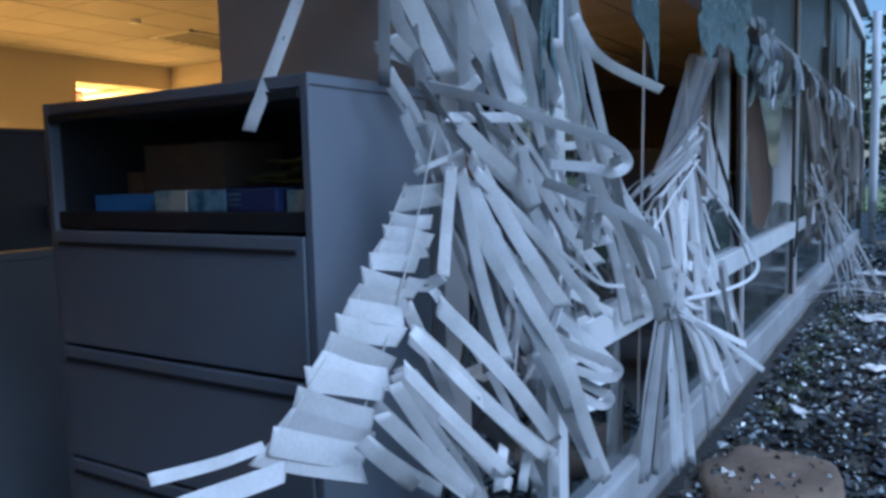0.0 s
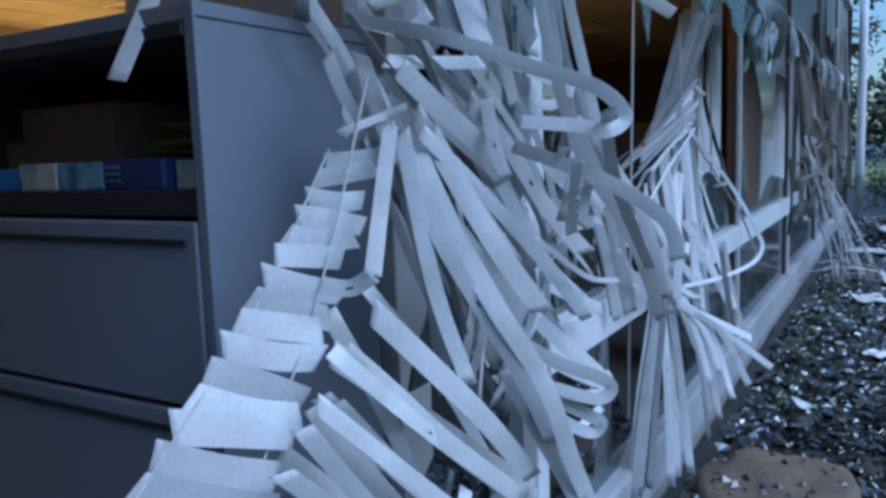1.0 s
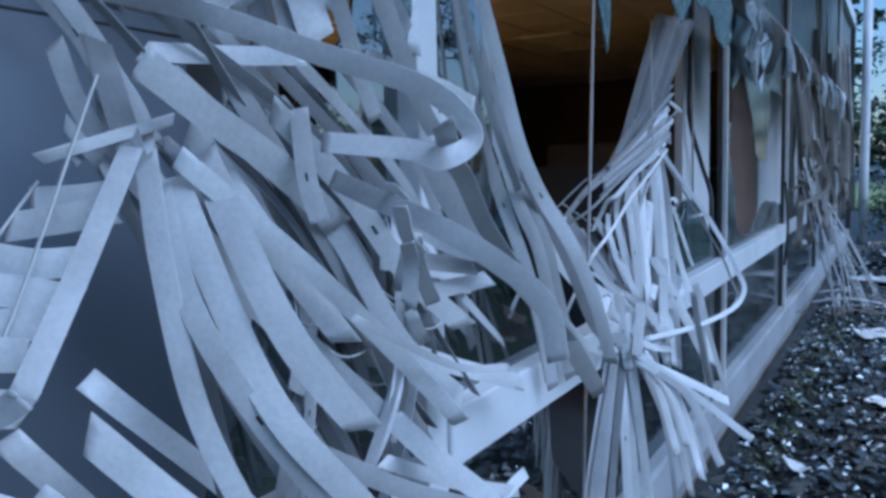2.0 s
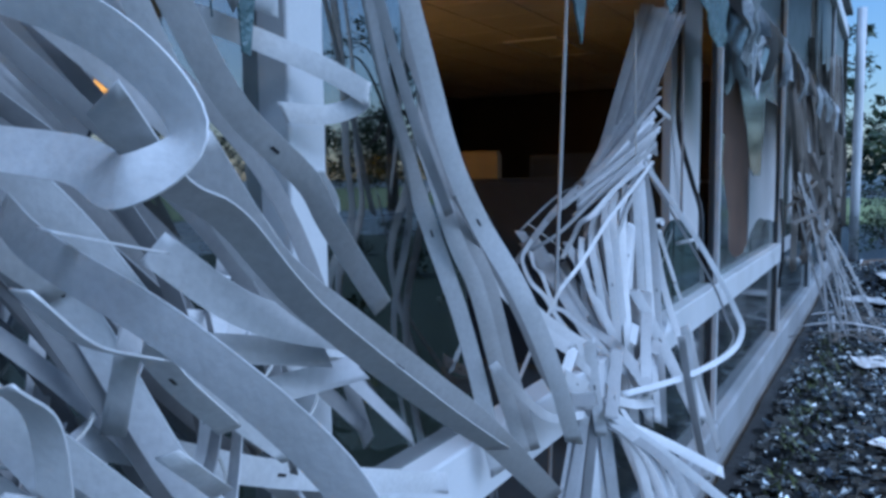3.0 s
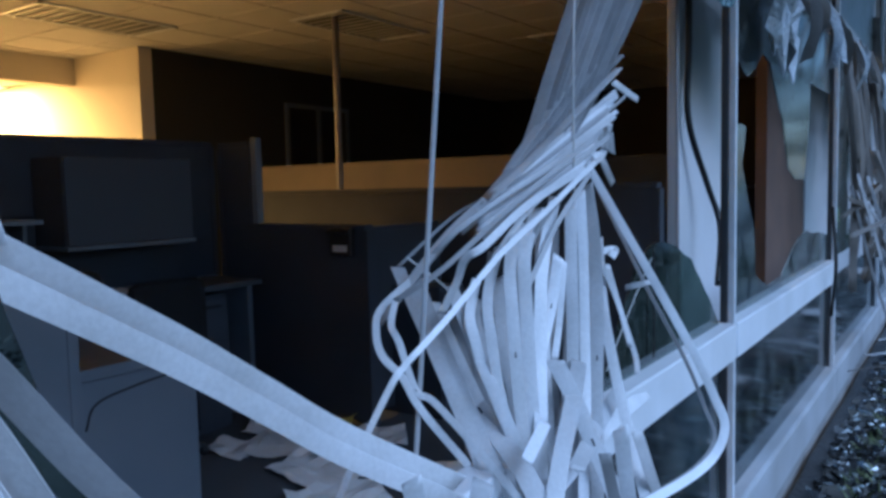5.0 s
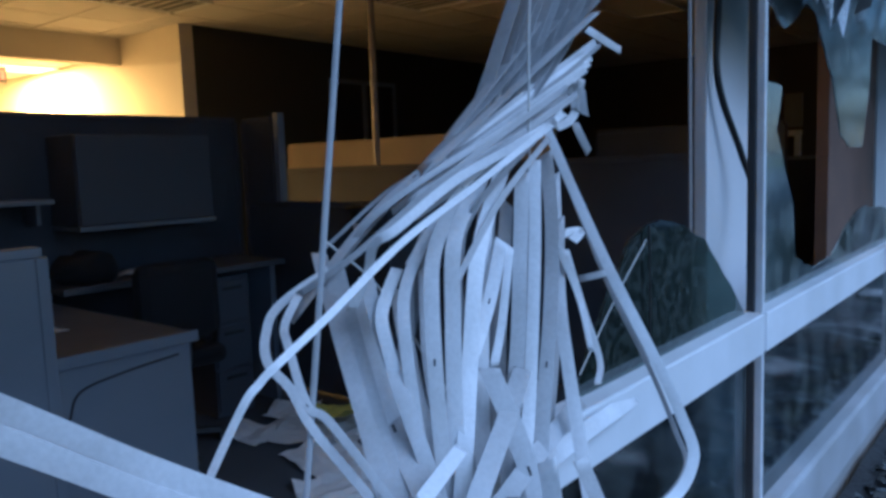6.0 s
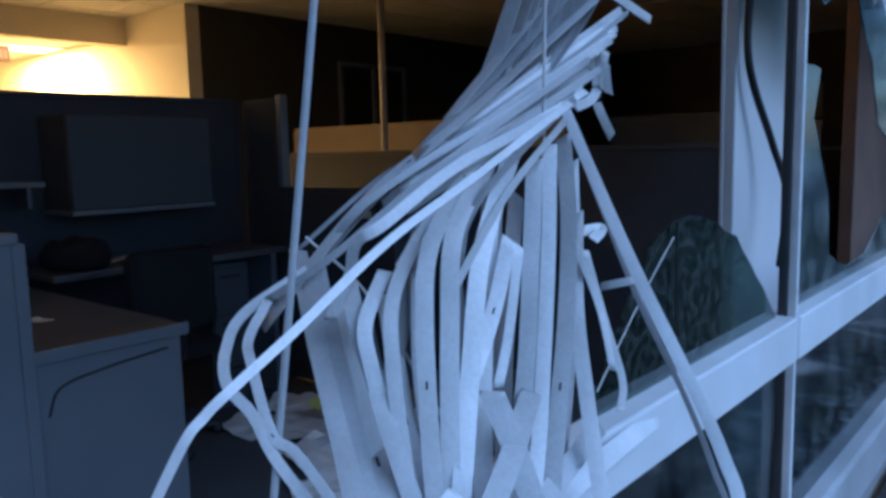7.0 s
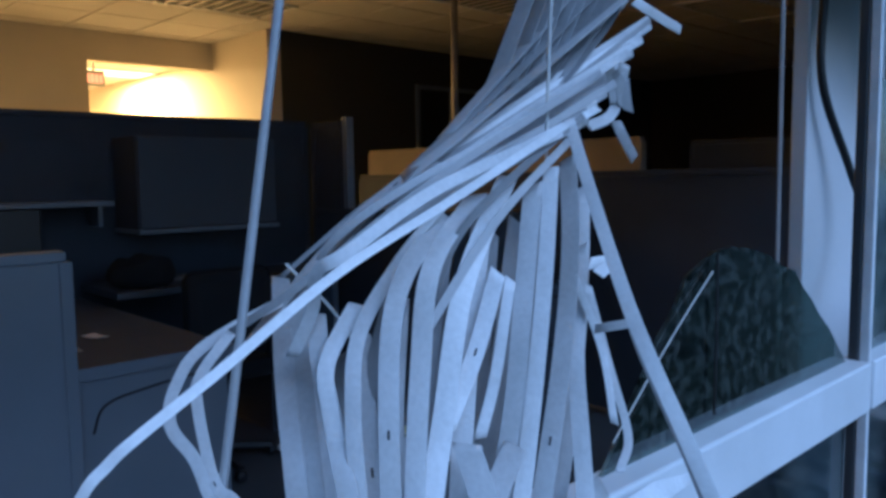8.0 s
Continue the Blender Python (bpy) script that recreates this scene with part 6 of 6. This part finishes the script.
# ---- the far bays: torn sheets, blinds and flashing ----


def far_blind(y0, y1, count, seed, low, mat, label):
    t = blind("far", (FACE + 0.05, (y0 + y1) / 2, 0.3), label)
    r = random.Random(seed)
    for k in range(count):
        y = r.uniform(y0, y1)
        z = r.uniform(low, low + 0.9)
        x = FACE + r.uniform(0.0, 0.05)
        slat(t, (x - 0.05, y, 2.18 + (r.random() < 0.3) * r.uniform(0.1, 0.9)), (x + r.uniform(-0.02, 0.03), y + r.uniform(-0.08, 0.08), (2.2 + z) / 2), (x + r.uniform(-0.02, 0.05), y + r.uniform(-0.2, 0.2), z),
             width=r.uniform(0.02, 0.05), mat=mat if r.random() < 0.88 else VINYL, facing=(0.6, y - 2.0, 1.5), twist=(r.uniform(-50, 50), r.uniform(-50, 50)))
    return t


far_blind(6.95, 9.0, 26, 70, 0.8, VINYL_GREY_BROWN, "grey torn blind hanging in vertical shreds")
far_blind(9.1, 11.2, 26, 71, 0.9, VINYL_GREY_BROWN, "grey-brown torn blind hanging in vertical shreds")
far_blind(11.3, 13.4, 30, 72, 0.7, VINYL_GREY_BROWN, "pale torn blind at the building's end")

# a spray of slats and netting that slides to the ground
spray = blind("spray", (-0.4, 8.2, GROUND), "torn blind spilling over the rail to the ground")
drape(spray, 12, ((-0.64, 7.15, 1.52), (-0.62, 7.6, 1.30)), ((-0.44, 7.5, 0.27), (-0.10, 8.6, 0.27)), (0.03, 0, -0.05), 73, mat=VINYL_SHADED, width=0.016, jitter=0.05)
drape(spray, 10, ((-0.66, 7.0, 1.2), (-0.62, 7.8, 1.75)), ((-0.60, 7.6, 1.5), (-0.54, 7.2, 0.95)), (0.05, 0, 0), 74, mat=VINYL_GREY_BROWN, width=0.025, jitter=0.08)
heap = blind("heap", (-0.35, 7.9, GROUND), "heap of broken white slats on the ground")
r = random.Random(75)
for k in range(20):
    x, y, a = -0.40 + r.uniform(-0.14, 0.30), 8.0 + r.uniform(-0.7, 0.8), r.uniform(0, 6.28)
    l = r.uniform(0.10, 0.32)
    z = GROUND + r.uniform(0.02, 0.10)
    slat(heap, (x - l * math.cos(a), y - l * math.sin(a), z), (x, y, z + r.uniform(0, 0.06)), (x + l * math.cos(a), y + l * math.sin(a), z - 0.01), width=0.026, facing=(x, y, 5), mat=VINYL_GREY_BROWN if k % 3 else VINYL)


def crumpled_sheet(name, corners, mat, label, category, seed, fold=0.05, across=10, down=12):
    """A torn hanging sheet between four corners, folded and ragged below."""
    r = random.Random(seed)
    a, b, c, d = (Vector(q) for q in corners)
    bm = bmesh.new()
    rows = []
    teeth = [r.uniform(0.55, 1.0) for _ in range(across + 1)]
    for j in range(down + 1):
        row = []
        for i in range(across + 1):
            u, v = i / across, j / down * teeth[i]
            q = a.lerp(b, u).lerp(d.lerp(c, u), v)
            q.x += fold * noise.noise((u * 4 + seed, v * 5, seed * 0.7)) + fold * 0.4 * noise.noise((u * 11, v * 13, seed))
            q.y += fold * 0.5 * noise.noise((u * 6, v * 4, seed + 5))
            row.append(bm.verts.new(q))
        rows.append(row)
    for r0, r1 in zip(rows, rows[1:]):
        for i in range(across):
            bm.faces.new((r0[i], r0[i + 1], r1[i + 1], r1[i]))
    geom = bmesh.ops.extrude_face_region(bm, geom=bm.faces[:])
    bmesh.ops.translate(bm, verts=[v for v in geom["geom"] if isinstance(v, bmesh.types.BMVert)], vec=(-0.002, 0, 0))
    return solid(name, bm, mat, label, category)


crumpled_sheet("glass_sheet", [(-0.65, 3.86, 2.30), (-0.66, 4.80, 2.42), (-0.66, 4.66, 1.93), (-0.65, 3.50, 1.90)], TEAL_GLASS, "crazed laminated glass sheet sagging from the transom", "glass", 80, 0.03)
crumpled_sheet("glass_sheet", [(-0.66, 2.20, 2.2), (-0.66, 2.32, 2.2), (-0.66, 2.31, 1.55), (-0.66, 2.24, 1.6)], TEAL_GLASS, "green-edged glass sliver by the white mullion", "glass", 86, 0.02)
solid("glass_shard", plate(ragged([(3.44, 1.79), (3.47, 1.95), (3.46, 2.19), (3.14, 2.19), (3.17, 2.02), (3.34, 1.94)], 0.05, 0.012, 88), -0.748, 0.006), TEAL_GLASS, "crazed glass shard hanging point down from the transom", "glass")
crumpled_sheet("foil", [(-0.66, 5.00, 2.30), (-0.66, 5.55, 2.28), (-0.66, 5.50, 1.80), (-0.66, 5.15, 1.78)], FOIL, "crumpled silver foil insulation hanging from the transom", "insulation", 81, 0.05)
crumpled_sheet("plastic_sheet", [(-0.82, 6.9, 3.2), (-0.82, 8.9, 3.2), (-0.82, 8.9, 2.0), (-0.82, 6.9, 2.1)], SHEET_GREY, "torn grey sheet behind the upper panes", "sheet", 84, 0.06)
crumpled_sheet("plastic_sheet", [(-0.82, 9.1, 3.2), (-0.82, 12.9, 3.2), (-0.82, 12.9, 1.6), (-0.82, 9.1, 1.9)], SHEET_GREY, "torn grey sheet inside the far bays", "sheet", 85, 0.06)


def dangling_strip(y, length, width, seed, mat):
    """A ragged strip of foil or film that hangs from the transom's lower edge."""
    r = random.Random(seed)
    s = r.uniform(-0.06, 0.06)
    bm = bmesh.new()
    ribbon(bm, [(FACE + 0.03, y, 2.24), (FACE + 0.05 + r.uniform(0, 0.04), y + s * 0.5, 2.24 - length * 0.5), (FACE + 0.03 + r.uniform(0, 0.06), y + s, 2.24 - length)],
           width, (0.6, y - 2, 1.5), (r.uniform(-50, 50), r.uniform(-70, 70)), cut=width * r.uniform(-0.9, 0.9))
    solid("dangling_strip", bm, mat, "torn film strip hanging from the transom", "strip", group="torn strips")


for k in range(26):
    dangling_strip(5.5 + 0.24 * k + 0.1 * math.sin(k * 2.1), 0.14 + 0.16 * abs(math.sin(k * 1.7)), 0.015 + 0.028 * abs(math.cos(k * 2.9)), 200 + k, (FOIL, SHEET_GREY, VINYL_GREY_BROWN, FOIL)[k % 4])
bm = bmesh.new()
tube(bm, [(-0.66, 6.45, 1.36), (-0.64, 6.43, 1.1), (-0.66, 6.47, 0.85)], 0.008, 6)
solid("cable", bm, CABLE, "short black cable end hanging over the rail", "cable")


def clay_mound(x, y, rx, ry, h, seed, label):
    bm = bmesh.new()
    bmesh.ops.create_icosphere(bm, subdivisions=4, radius=1)
    for v in bm.verts:
        k = 1 + 0.22 * noise.noise(v.co * 2.2 + Vector((seed, 0, 0))) + 0.06 * noise.noise(v.co * 8)
        v.co = Vector((x + v.co.x * rx * k, y + v.co.y * ry * k, GROUND - 0.03 + (min(max(v.co.z, -0.05), 0.62) + 0.07 * noise.noise(v.co * 5)) * h * k))
    return solid("clay_mound", bm, SAND, label, "mound", smooth=True)


clay_mound(-0.35, 3.45, 0.27, 0.32, 0.15, 2, "tan clay slab strewn with bits at the wall's foot")
rnd = random.Random(41)
bm = bmesh.new()
for _ in range(46):
    a, q = rnd.uniform(0, 6.28), math.sqrt(rnd.random()) * 0.22
    d = Vector((math.cos(a * 3.7), math.sin(a * 3.7), 0)) * rnd.uniform(0.008, 0.03)
    e = Vector((-d.y, d.x, 0)) * rnd.uniform(0.3, 0.6)
    c = Vector((-0.35 + q * math.cos(a), 3.45 + q * 1.1 * math.sin(a), GROUND + 0.060))
    v = [bm.verts.new(c + o) for o in (d, e, -d, -e)]
    top = bm.verts.new(c + Vector((0, 0, 0.018)))
    bm.faces.new(v[::-1])
    for i in range(4):
        bm.faces.new((v[i], v[(i + 1) % 4], top))
solid("slab_debris", bm, LITTER, "dark bark chips and crumbs lying on the clay slab", "debris", kind="stuff")
clay_mound(0.02, 11.2, 0.45, 1.0, 0.34, 5, "tan earth mound along the building")


def litter_sheet(x, y, w, d, turn, seed, label):
    return crumpled_paper(x, y, ground_height(x, y) + 0.02, w, d, seed, label, turn, lift=0.05)


for k, (x, y, w, d, turn) in enumerate([(-0.18, 7.0, 0.20, 0.28, 20), (-0.10, 5.4, 0.10, 0.12, 45), (-0.20, 9.4, 0.3, 0.5, 70), (0.02, 10.2, 0.4, 0.5, 10), (-0.35, 4.35, 0.07, 0.09, 30), (-0.2, 12.2, 0.4, 0.6, 0)]):
    litter_sheet(x, y, w, d, turn, 90 + k, "white debris sheet on the wet ground")
bm = bmesh.new()
tube(bm, [(-0.52, 13.5, GROUND), (-0.52, 13.5, 3.68)], 0.06, 14)
solid("downpipe", bm, FRAME_WHITE, "pale round column at the building's end", "column", smooth=True)
